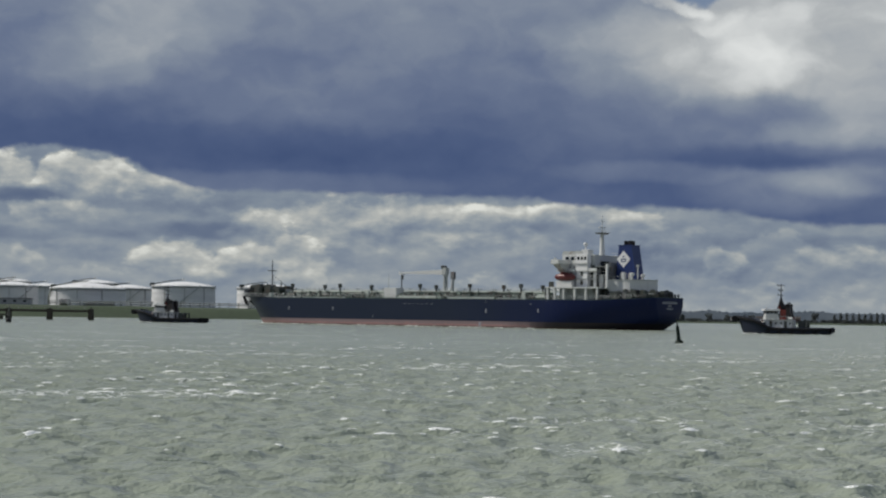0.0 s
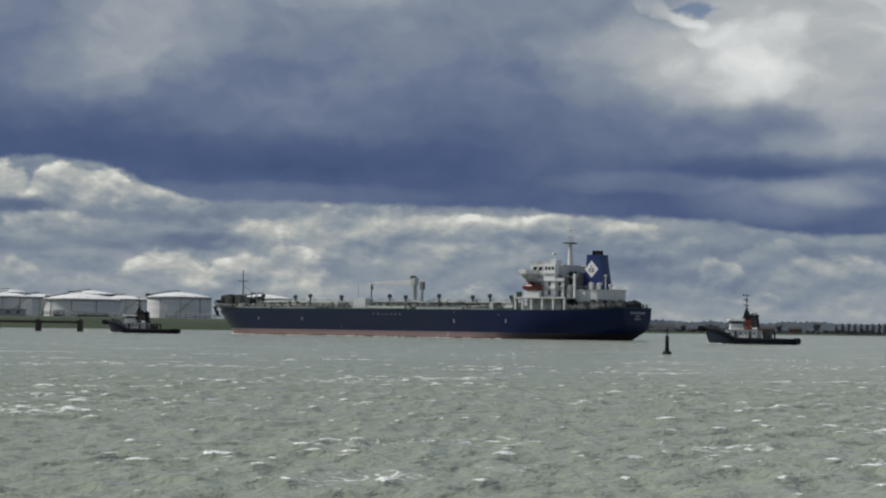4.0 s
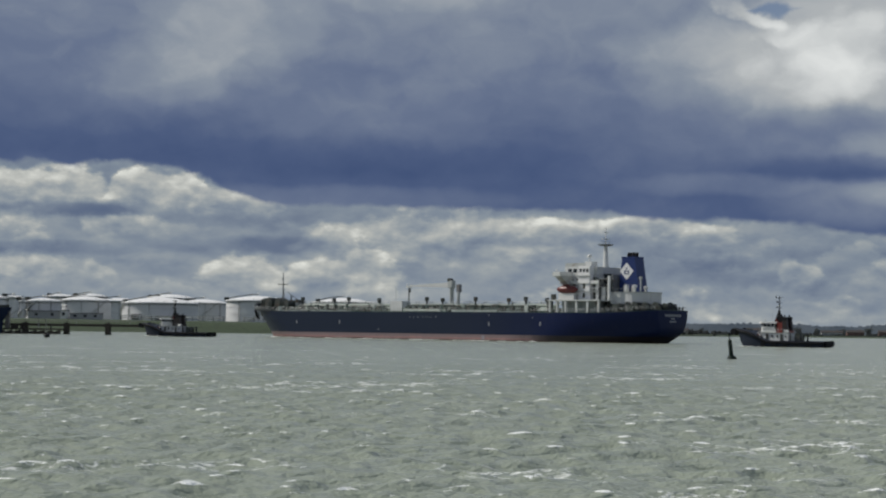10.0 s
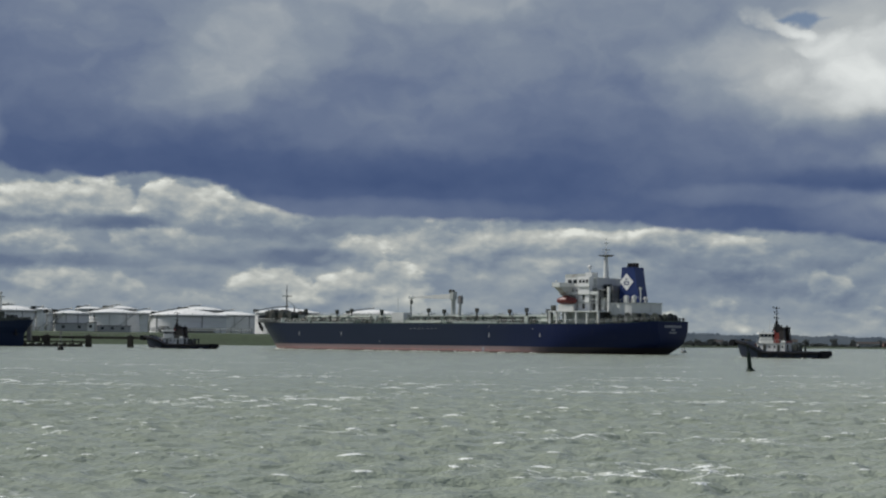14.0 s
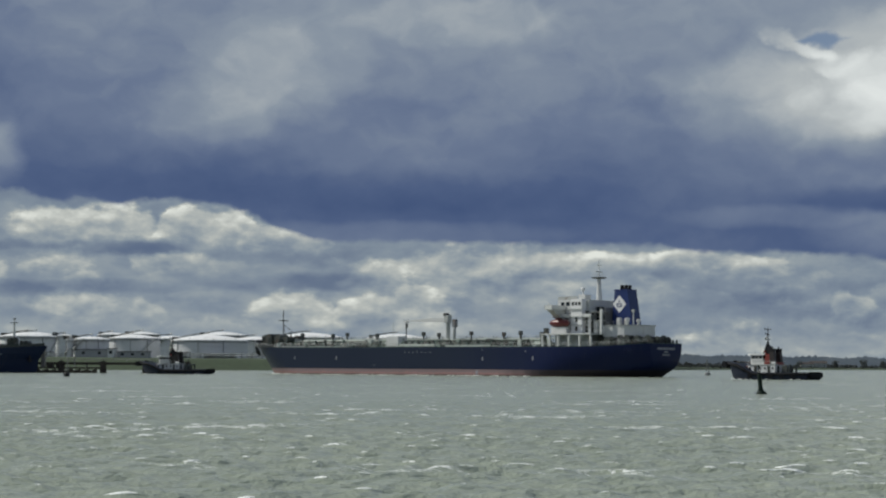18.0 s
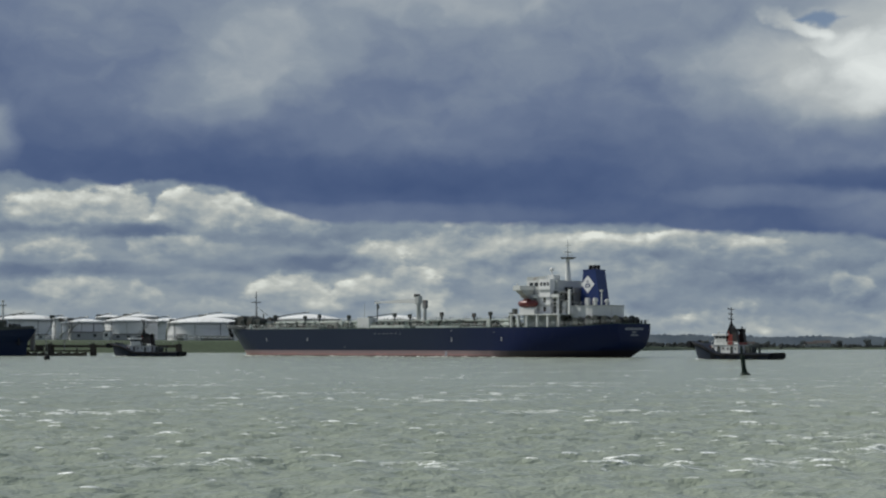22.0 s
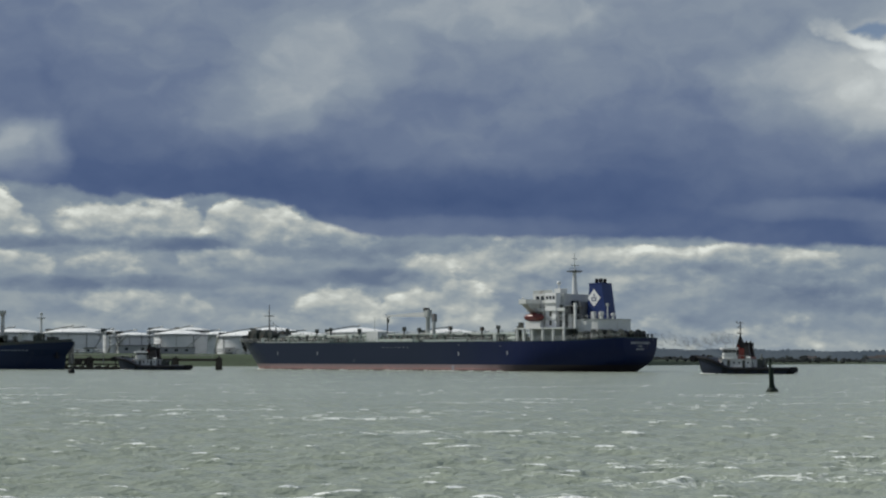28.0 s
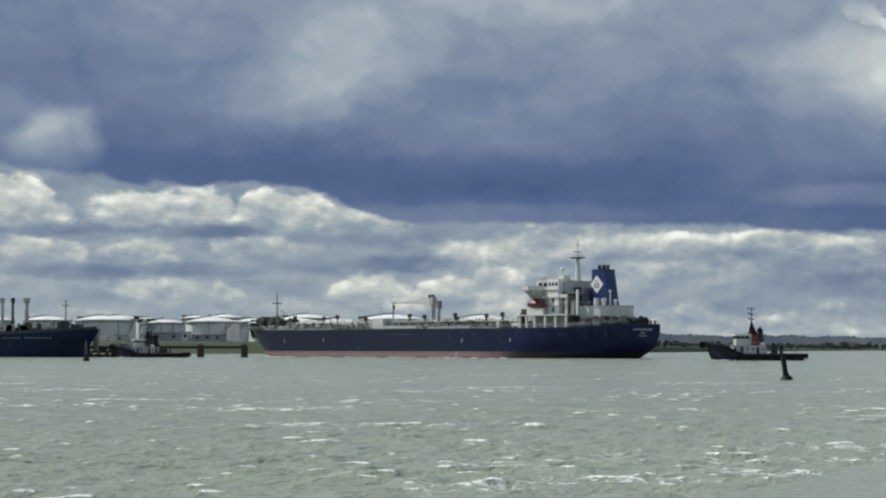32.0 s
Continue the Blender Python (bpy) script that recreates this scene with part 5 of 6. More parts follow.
def tugboat(m, label, house_mat, stack_mat):
    """Harbour tug: raised bow with fendering, two-level house, wheelhouse, twin funnels and a tripod mast."""
    t = group("tugboat", m, label, "tug", "tugs attending the tanker")

    def top(v):
        f = min(1.0, max(0.0, (v - 0.60) / 0.24))
        return 1.75 + 2.5 * f * f * (3 - 2 * f) + 0.6 * max(0.0, v - 0.84) / 0.16

    def half(v, z):
        f = min(1.0, max(0.2, (z + 0.8) / 3.0))
        return 4.9 * (0.78 + 0.22 * math.sin(min(1, v / 0.25) * math.pi / 2)) * math.sin(min(1.0, (1 - v) / (0.42 - 0.12 * f)) * math.pi / 2) ** 0.75

    def ends(z):
        return -15.2 + 0.5 * max(0, 1 - z) * 1.2, 11.4 + 0.55 * min(z, 3.4)
    part("hull", hull([lambda v: -0.8, lambda v: 0.4, lambda v: 1.2, top], half, ends, 44), TUG_HULL, t)
    part("deck", hull([lambda v: 0.9, lambda v: min(1.55, top(v))], lambda v, z: half(v, 1.5) - 0.3, lambda z: (-14.8, 9.5), 30), STEEL, t)
    # rubber: belt all round, heavy bow and stern pads
    for i in range(24):
        v0, v1 = i / 24, (i + 1) / 24
        for side in (1, -1):
            p = []
            for v in (v0, v1):
                z = top(v) - 0.45
                s0, s1 = ends(z)
                p.append((s0 + (s1 - s0) * v, side * (half(v, z) + 0.1), z))
            part("fender", tube(p[0], p[1], 0.45 if v0 > 0.7 else 0.34, None, 8), RUBBER, t)
    part("bow_fender", tube((14.0, -1.4, 3.9), (14.0, 1.4, 3.9), 0.9, None, 12), RUBBER, t)
    part("stern_fender", box(-15.9, -15.1, -3.6, 3.6, 0.3, 1.9, None, 0.3), RUBBER, t)
    for i, (x, y) in enumerate(((-11, 4.75), (-7.5, 4.95), (-4, 5.0), (-0.5, 5.0), (3, 4.8), (-9.2, -4.9), (-2, -5.0))):
        part("tyre", lathe([(0.28, -0.18), (0.62, -0.18), (0.7, 0.0), (0.62, 0.18), (0.28, 0.18), (0.28, -0.18)], 14, None, (0, 0, 0)), RUBBER, t).matrix_basis = pose(x, y + (0.18 if y > 0 else -0.18), 0.85, 90)
    bm = bmesh.new()                              # lower house with a raked front
    plan = [(-4.0, 2.7, 2.7), (5.2, 2.7, 2.5), (7.0, 1.7, 1.3), (7.0, -1.7, -1.3), (5.2, -2.7, -2.5), (-4.0, -2.7, -2.7)]
    lo = [bm.verts.new((x, y, 1.5)) for x, y, _ in plan]
    hi = [bm.verts.new((x - (1.1 if x > 6 else 0.5 if x > 0 else 0.0), y, 3.75)) for x, _, y in plan]
    bm.faces.new(lo)
    bm.faces.new(hi[::-1])
    for i in range(6):
        bm.faces.new((lo[i], lo[(i + 1) % 6], hi[(i + 1) % 6], hi[i]))
    low = part("deckhouse", bm, house_mat, t)
    for s in (-3.2, -0.6, 1.0, 4.4):
        part("porthole", tube((s, 2.55, 2.9), (s, 2.78, 2.9), 0.28, None, 10), GLASS_DARK, low)
    for s in (-1.9, 2.6):
        part("side_door", box(s - 0.42, s + 0.42, 2.5, 2.78, 1.7, 3.5), DARK_GEAR, low)
    part("door", box(-4.08, -3.98, 0.6, 1.5, 1.7, 3.5), GLASS_DARK, low)
    part("deck_edge", slab([(-4.2, -2.8), (5.0, -2.8), (6.2, -1.5), (6.2, 1.5), (5.0, 2.8), (-4.2, 2.8)], 3.75, 3.88), SHIP_GREY, low)
    mid = part("upper_house", slab([(0.2, -1.9), (4.3, -1.9), (5.1, -1.2), (5.1, 1.2), (4.3, 1.9), (0.2, 1.9)], 3.88, 4.9), house_mat, t)
    part("rail", slab([(-4.1, -2.75), (5.0, -2.75), (5.0, -2.69), (-4.1, -2.69)], 4.7, 4.77), SHIP_GREY, mid)
    part("rail", slab([(-4.1, 2.69), (5.0, 2.69), (5.0, 2.75), (-4.1, 2.75)], 4.7, 4.77), SHIP_GREY, mid)
    for s in (-4.0, -2.4, -0.8, 0.8, 2.4, 4.0, 4.9):
        part("stanchion", tube((s, 2.72, 3.85), (s, 2.72, 4.75), 0.05, None, 5), SHIP_GREY, mid)
    wh = part("wheelhouse", slab([(0.5, -2.0), (4.2, -2.0), (5.0, -1.1), (5.0, 1.1), (4.2, 2.0), (0.5, 2.0)], 4.9, 5.45), house_mat, t)
    part("window_band", slab([(0.6, -1.95), (4.25, -2.0), (5.1, -1.1), (5.1, 1.1), (4.25, 2.0), (0.6, 1.95)], 5.45, 6.3), GLASS_DARK, wh)
    for x, y in ((0.6, 1.97), (1.8, 2.0), (3.0, 2.0), (4.25, 2.0), (5.1, 1.05), (5.1, -1.05), (4.25, -2.0), (3.0, -2.0), (0.6, -1.97)):
        part("mullion", box(x - 0.07, x + 0.07, y - 0.06, y + 0.06, 5.45, 6.3), house_mat, wh)
    part("roof", slab([(0.0, -2.3), (4.5, -2.4), (5.7, -1.4), (5.7, 1.4), (4.5, 2.4), (0.0, 2.3)], 6.3, 6.72), LOGO_WHITE, wh, "bright white wheelhouse roof")
    part("search_light", lathe([(0.2, 6.72), (0.2, 7.1), (0.3, 7.2), (0, 7.4)], 8, None, (4.4, 0, 0)), SHIP_GREY, wh)
    for y in (1.7, -1.7):
        f = part("funnel", prism([(-3.7, 3.8), (-2.0, 3.8), (-1.8, 7.9), (-3.0, 7.9)], y - 0.6, y + 0.6), TUG_BROWN, t)
        part("funnel_top", prism([(-3.15, 7.2), (-1.75, 7.2), (-1.6, 8.1), (-3.2, 8.1)], y - 0.66, y + 0.66), BLACK, f)
        part("exhaust", tube((-2.3, y, 8.0), (-2.5, y, 8.6), 0.22, None, 8), BLACK, f)
    part("stack_house", box(-1.9, -0.1, -2.0, 2.0, 3.8, 6.6, None, 0.1), stack_mat, t)
    part("stack_base", box(-3.9, 0.0, -2.1, 2.1, 3.8, 4.5, None, 0.08), stack_mat, t)
    part("fire_monitor", tube((-0.3, 1.0, 6.4), (0.5, 1.0, 7.5), 0.18, None, 8), TUG_RED, t)
    mast_ = part("mast", tube((0, 0, 6.3), (0, 0, 13.7), 0.26, 0.12, 8), BLACK, t)
    for x, y in ((-1.3, 0), (0.9, 1.2), (0.9, -1.2)):
        part("mast_leg", tube((x, y, 6.4), (0, 0, 10.2), 0.2, 0.12, 6), BLACK, mast_)
    part("mast_apron", prism([(-1.9, 6.5), (0.4, 6.5), (0.6, 7.6), (0.25, 8.9), (-0.45, 8.9)], -0.8, 0.8), BLACK, mast_)
    for z, w in ((13.2, 1.3), (11.9, 0.9), (10.5, 1.0)):
        part("yard", tube((0.1, -w, z), (0.1, w, z), 0.09, None, 6), BLACK, mast_)
        part("yard", tube((-w * 0.8, 0, z), (w * 0.8, 0, z), 0.09, None, 6), BLACK, mast_)
        part("lantern", lathe([(0.16, z), (0.2, z + 0.35), (0, z + 0.5)], 8, None, (w * 0.8, 0, 0)), DARK_GEAR, mast_)
    part("radar_scanner", box(-0.15, 0.15, -0.9, 0.9, 11.0, 11.2), SHIP_WHITE, mast_)
    part("aerial", tube((1.6, 1.4, 6.7), (1.6, 1.4, 10.0), 0.05, 0.03, 5), SHIP_GREY, t)
    win = part("towing_winch", tube((-6.4, -1.3, 2.6), (-6.4, 1.3, 2.6), 0.85, None, 12), DARK_GEAR, t)
    part("frame", box(-7.3, -5.5, -1.7, -1.4, 1.5, 3.6, None, 0.08), DARK_GEAR, win)
    part("frame", box(-7.3, -5.5, 1.4, 1.7, 1.5, 3.6, None, 0.08), DARK_GEAR, win)
    for y in (-1.8, 1.8):
        part("towing_bitt", tube((-8.2, y, 1.5), (-8.2, y, 3.8), 0.3, None, 8), DARK_GEAR, t)
    part("bitt_bar", tube((-8.2, -2.0, 3.4), (-8.2, 2.0, 3.4), 0.22, None, 8), DARK_GEAR, t)
    part("bow_winch", tube((9.3, -1.2, 4.2), (9.3, 1.2, 4.2), 0.7, None, 12), DARK_GEAR, t)
    part("bow_staple", prism([(10.9, 3.6), (11.2, 3.6), (11.2, 5.0), (10.9, 5.0)], -0.8, 0.8), BLACK, t)
    part("life_raft", tube((-3.9, 2.3, 4.2), (-2.6, 2.3, 4.2), 0.32, None, 10), LOGO_WHITE, t)
    for y in (2.87, -2.87):
        part("lifebuoy", lathe([(0.22, -0.06), (0.38, -0.06), (0.38, 0.06), (0.22, 0.06), (0.22, -0.06)], 12), BOAT_RED, t).matrix_basis = pose(5.2, y, 3.2, 90)
    return t


right_tug = tugboat(pose(93.3, 498, 0, 0, 0, 160), "dark-hulled harbour tug with white house and red funnels", SHIP_WHITE, TUG_RED)
for ob in right_tug.children_recursive:             # a shorter hull
    if ob.matrix_basis.to_euler().x == 0.0:
        ob.data.transform(Matrix.Diagonal((0.9, 1, 1, 1)))
    ob.location.x *= 0.9
froth(right_tug, (-11.7, 9.9), lambda s: 4.2 if s < 5.4 else 4.2 - 0.6 * (s - 5.4), 60, 3, 0.45)
left_tug = tugboat(pose(-92.4, 609, 0, 0, 0, 160), "dark-hulled harbour tug with grey house and black funnels", TUG_GREY, TUG_BROWN)
for ob in left_tug.children_recursive:              # the smaller of the two
    if ob.data.users == 1:
        ob.data.transform(Matrix.Scale(0.89, 4))
    ob.location = ob.location * 0.89


# ---------------------------------------------------------------- buoys
froth(left_tug, (-12.0, 10.0), lambda s: 3.8 if s < 5 else 3.8 - 0.5 * (s - 5), 50, 5, 0.4)
froth(tanker, (30.0, 174.5), lambda s: 16.1 * min(1.0, math.sin(min(1.0, (174.6 - s) / 29.0) * math.pi / 2) ** 0.88), 240, 8, 0.6)
buoy = group("spar_buoy", pose(34.4, 263, 0), "dark green pillar buoy leaning in the waves", "buoy")
part("float", lathe([(0, -0.7), (0.6, -0.7), (0.66, 0.12), (0.5, 0.32), (0.3, 0.45)], 20), BUOY_GREEN, buoy, smooth=True)
part("pillar", lathe([(0.34, 0.42), (0.27, 0.9), (0.25, 2.3), (0.20, 2.45), (0, 2.45)], 16), BUOY_GREEN, buoy, smooth=True)
part("cage", tube((0, 0, 2.4), (0, 0, 3.2), 0.07, 0.06, 8), BUOY_GREEN, buoy)
part("lantern", lathe([(0.1, 3.15), (0.14, 3.4), (0, 3.55)], 10), BUOY_GREEN, buoy)
for a in (0, 90, 180, 270):
    part("cage_bar", tube((0.2 * math.cos(radians(a)), 0.2 * math.sin(radians(a)), 2.4), (0.12 * math.cos(radians(a)), 0.12 * math.sin(radians(a)), 3.15), 0.025, None, 5), BUOY_GREEN, buoy)


def lattice_buoy(x, y, label, h, body, leg=0.05, wide=1.1):
    b = group("channel_buoy", pose(x, y, 0), label, "buoy", "channel buoys")
    part("float", lathe([(0, -0.6), (wide, -0.6), (wide * 1.04, 0.75), (wide * 0.85, 1.0), (0, 1.05)], 18), body, b)
    for a in (45, 135, 225, 315):
        c_, s_ = math.cos(radians(a)), math.sin(radians(a))
        part("leg", tube((0.68 * wide * c_, 0.68 * wide * s_, 0.9), (0.2 * wide * c_, 0.2 * wide * s_, h), leg, None, 5), BUOY_PALE, b)
    for z in (0.45 * h, 0.75 * h, h):
        w = wide * (0.68 - 0.48 * (z - 0.9) / (h - 0.9))
        part("ring", lathe([(w * 0.95, z - 0.06), (w * 1.05, z - 0.06), (w * 1.05, z + 0.06), (w * 0.95, z + 0.06)], 8), BUOY_PALE, b)
    part("lantern", lathe([(0.16, h), (0.2, h + 0.4), (0, h + 0.55)], 10), BUOY_PALE, b)
    return b


left_buoy = lattice_buoy(-117.3, 490.0, "small dark channel buoy with a thin grey mast", 4.4, BLACK, 0.035, 0.75)
far_buoy = lattice_buoy(55.1, 740.5, "distant grey channel buoy with a lattice tower", 5.6, STEEL, 0.13)


# ---------------------------------------------------------------- jetty and the moored ship
def jetty_pile(x, y, w=1.8):
    t = group("mooring_dolphin", pose(x, y, 0), "dark timber mooring dolphin of the jetty", "dolphin", "dolphins along the jetty")
    for dx in (-0.7, 0.0, 0.7):
        for dy in (-0.6, 0.6):
            part("pile", tube((dx * 1.15, dy * 1.15, -1.5), (dx, dy, 3.3), 0.28, 0.25, 8), TIMBER, t)
    part("cap", box(-w / 2, w / 2, -1.0, 1.0, 3.2, 4.1, None, 0.08), TIMBER, t)
    part("fender_board", box(-w / 2 + 0.1, w / 2 - 0.1, -1.25, -1.0, 0.4, 3.4), TIMBER, t)
    part("bollard", lathe([(0.25, 4.1), (0.25, 4.7), (0.36, 4.8), (0, 4.95)], 10), DARK_GEAR, t)
    return t


JX, JY = -128.3, 661.3
for i in range(14):
    jetty_pile(JX - 15.4 * i, JY + 1.6 * i)
walkway = group("jetty_walkway", pose(JX, JY, 0, 0, 0, 180 - 5.93), "long dark timber jetty walkway on piles", "jetty")
part("deck", box(1.2, 14 * 15.5, -0.8, 0.8, 3.45, 3.75), TIMBER, walkway)
for y in (-0.85, 0.85):
    part("girder", box(1.2, 14 * 15.5, y - 0.12, y + 0.12, 2.9, 3.5), TIMBER, walkway)
for k in range(43):
    part("rail_post", box(2 + k * 5, 2.12 + k * 5, 0.75, 0.87, 3.75, 4.8), STEEL, walkway)
part("handrail", tube((1.2, 0.81, 4.75), (14 * 15.5, 0.81, 4.75), 0.06, None, 5), STEEL, walkway)
# loading platform beside the ship's bow
plat = group("jetty_platform", pose(-172, 663.5, 0), "low dark jetty platform with timber fenders", "jetty")
part("deck", box(-14, 12, -3, 3, 1.5, 2.0), TIMBER, plat)
for i in range(27):
    part("fender_board", box(-14 + i * 0.96, -13.1 + i * 0.96, -3.3, -3.0, -0.6, 0.9 + 0.25 * (i * 7 % 3)), TIMBER, plat)
part("bollard", lathe([(0.25, 2.0), (0.25, 2.7), (0.4, 2.8), (0, 2.95)], 10, None, (8, -2, 0)), DARK_GEAR, plat)
part("gangway_tower", box(-9.0, -7.5, -0.8, 0.8, 2.0, 8.0, None, 0.08), CONCRETE, plat, "pale concrete gangway tower")
part("tower_head", box(-9.3, -7.2, -1.1, 1.1, 8.0, 8.5, None, 0.06), STEEL, plat)
part("fender_frame", box(-6.6, -4.6, -1.6, 1.0, 2.0, 3.6, None, 0.1), TIMBER, plat)
part("fender_frame", box(-3.4, -2.0, -1.2, 1.0, 2.0, 2.9, None, 0.1), TIMBER, plat)
part("gangway_post", tube((3, 0, 2.0), (3, 0, 6.0), 0.15, None, 8), STEEL, plat)

moored = group("moored_ship", pose(-292, 659, 0, 0, 0, 0), "dark blue cargo ship moored at the jetty", "ship")


def moored_top(v):
    return 7.6 + 1.8 * max(0.0, (v - 0.74) / 0.26) ** 1.2


def moored_half(v, z):
    f = min(1.0, max(0.0, (z + 1) / 8.0))
    return 9.0 * min(0.75 + 0.25 * math.sin(min(1, v / 0.15) * math.pi / 2), math.sin(min(1.0, (1 - v) / (0.26 - 0.1 * f)) * math.pi / 2) ** 0.8)


part("hull", hull([lambda v: -1.5, lambda v: 0.4, lambda v: 3.0, lambda v: 4.6, lambda v: 5.6, lambda v: 6.6, moored_top], moored_half, lambda z: (0.5 * max(0, 4 - z), 111.0 + 0.1 * z + 0.55 * max(0.0, z - 4.5)), 60), SHIP_BLUE, moored)
part("deck_edge", hull([lambda v: moored_top(v) + 0.01, lambda v: moored_top(v) + 0.9], lambda v, z: moored_half(v, 9) - 0.15, lambda z: (0, 113.6), 60), DARK_GEAR, moored)
for x0, x1, z in ((84, 90.5, 6.4), (91.8, 101, 6.4), (106.5, 107.5, 6.2)):
    n = int((x1 - x0) / 1.1)
    for i in range(n):
        x = x0 + (i + 0.5) * (x1 - x0) / n
        v = x / 112.0
        y = -(moored_half(v, 6.4) + 0.25)
        part("lettering", box(x - 0.36, x + 0.36, y - 0.05, y + 0.35, z - 0.24, z + 0.24), DULL_WHITE, moored)
fm = part("foremast", tube((102.6, 0, 8.8), (102.6, 0, 18.6), 0.6, 0.3, 10), SHIP_WHITE, moored)
part("mast_house", prism([(100.4, 8.6), (104.8, 8.6), (103.8, 12.2), (101.4, 12.2)], -2, 2), SHIP_WHITE, fm)
part("crosstree", box(101.6, 103.6, -1.2, 1.2, 17.2, 17.5), SHIP_GREY, fm)
part("mast_lamp", lathe([(0.4, 18.4), (0.5, 19.0), (0, 19.3)], 8, None, (102.6, 0, 0)), SHIP_GREY, fm)
for x, m_, r in ((84.1, DARK_GEAR, 0.5), (89.0, SHIP_GREY, 0.75), (80.4, SHIP_GREY, 0.6)):
    k = part("kingpost", tube((x, 0, 8.0), (x, 0, 19.6), r, r * 0.85, 10), m_, moored)
    part("post_head", box(x - r * 1.2, x + r * 1.2, -r * 1.2, r * 1.2, 18.3, 19.9, None, 0.1), m_, k)
for x0, x1 in ((60, 78), (81, 99), (36, 56)):
    h_ = part("hatch_coaming", box(x0, x1, -6.5, 6.5, 7.6, 9.3, None, 0.1), SHIP_GREY, moored)
    for i in range(5):
        a = x0 + (x1 - x0) * i / 5
        part("hatch_cover", box(a + 0.1, a + (x1 - x0) / 5 - 0.1, -6.8, 6.8, 9.3, 9.9, None, 0.1), STEEL, h_)
for x in (105.5, 107.5):
    part("windlass", tube((x, -2.2, 10.3), (x, 2.2, 10.3), 0.8, None, 12), DARK_GEAR, moored)
an = part("anchor", box(-0.25, 0.25, -0.2, 0.2, -1.4, 0.8), BLACK, moored)
an.matrix_basis = pose(109.3, -3.0, 5.2, -15, 0, 40)
part("flukes", prism([(-1.2, -0.5), (0, -1.7), (1.2, -0.5), (0, -1.0)], -0.25, 0.25), BLACK, an)
for i in range(0, 108, 3):
    v = i / 112.0
    part("rail_post", box(i, i + 0.08, -moored_half(v, 8) + 0.3, -moored_half(v, 8) + 0.38, moored_top(v) + 0.9, moored_top(v) + 1.9), SHIP_GREY, moored)
rng = random.Random(23)
for i in range(34):                               # gear along the deck's side
    x = rng.uniform(58, 108)
    h = rng.uniform(0.7, 2.6)
    w = rng.uniform(0.3, 1.4)
    y = -min(7.2, moored_half(x / 112.0, 8) - 1.2)
    g_ = part("deck_gear", box(x - w, x + w, y - 0.4, y + 0.5, moored_top(x / 112.0) - 0.2, moored_top(x / 112.0) + 0.8 + h, None, 0.08), rng.choice((DARK_GEAR, DARK_GEAR, SHIP_GREY, STEEL, SHIP_WHITE)), moored)
    part("spindle", tube((x, y, moored_top(x / 112.0) + 0.6 + h), (x, y, moored_top(x / 112.0) + 1.3 + h), 0.14, None, 6), DARK_GEAR, g_)
ho = part("accommodation", box(4, 18, -7.5, 7.5, 7.6, 18, None, 0.1), SHIP_WHITE, moored)
for z in (9, 11.5, 14, 16.3):
    for x in (6, 9, 12, 15):
        part("window", box(x - 0.4, x + 0.4, -7.56, -7.46, z, z + 0.8), GLASS_DARK, ho)


# ---------------------------------------------------------------- trees and houses on the far bank
def leaf_cluster(bm, c, rad, n, rng, size, tall=1.0):
    for _ in range(n):
        while True:
            p = Vector((rng.uniform(-1, 1), rng.uniform(-1, 1), rng.uniform(-1, 1)))
            if 0.2 < p.length < 1:
                break
        p = Vector(c) + Vector((p.x * rad, p.y * rad, p.z * rad * tall))
        q = Euler((rng.uniform(0, 6.3), rng.uniform(0, 6.3), rng.uniform(0, 6.3))).to_matrix()
        s = size * rng.uniform(0.6, 1.4)
        v = [bm.verts.new(p + q @ Vector(o)) for o in ((-s, -s * 0.6, 0), (s, -s * 0.7, 0.15 * s), (s * 0.8, s * 0.7, 0), (-s * 0.7, s * 0.6, -0.15 * s))]
        bm.faces.new(v)


ICO_V = [Vector(p) for p in ((1, 0, 0), (-1, 0, 0), (0, 1, 0), (0, -1, 0), (0, 0, 1), (0, 0, -1))]
ICO_F = [(0, 2, 4), (2, 1, 4), (1, 3, 4), (3, 0, 4), (2, 0, 5), (1, 2, 5), (3, 1, 5), (0, 3, 5)]


def clumps(bm, c, rad, n, rng, size, tall=1.0):
    """A crown of many small uneven clumps of foliage."""
    for _ in range(n):
        while True:
            p = Vector((rng.uniform(-1, 1), rng.uniform(-1, 1), rng.uniform(-1, 1)))
            if p.length < 1:
                break
        p = Vector(c) + Vector((p.x * rad, p.y * rad, p.z * rad * tall))
        s = size * rng.uniform(0.6, 1.35)
        v = [bm.verts.new(p + Vector((q.x, q.y, q.z * 0.8)) * s * rng.uniform(0.75, 1.2)) for q in ICO_V]
        for q in ICO_F:
            bm.faces.new([v[i] for i in q])


def along_bank(slope):
    """The far bank's place at a bearing, given as x over y, and how much larger things stand there than at 1500 m."""
    y = 1500.0
    for _ in range(40):
        y = 0.5 * y + 0.5 * shore_y(slope * y)
    return slope * y, y / 1500.0


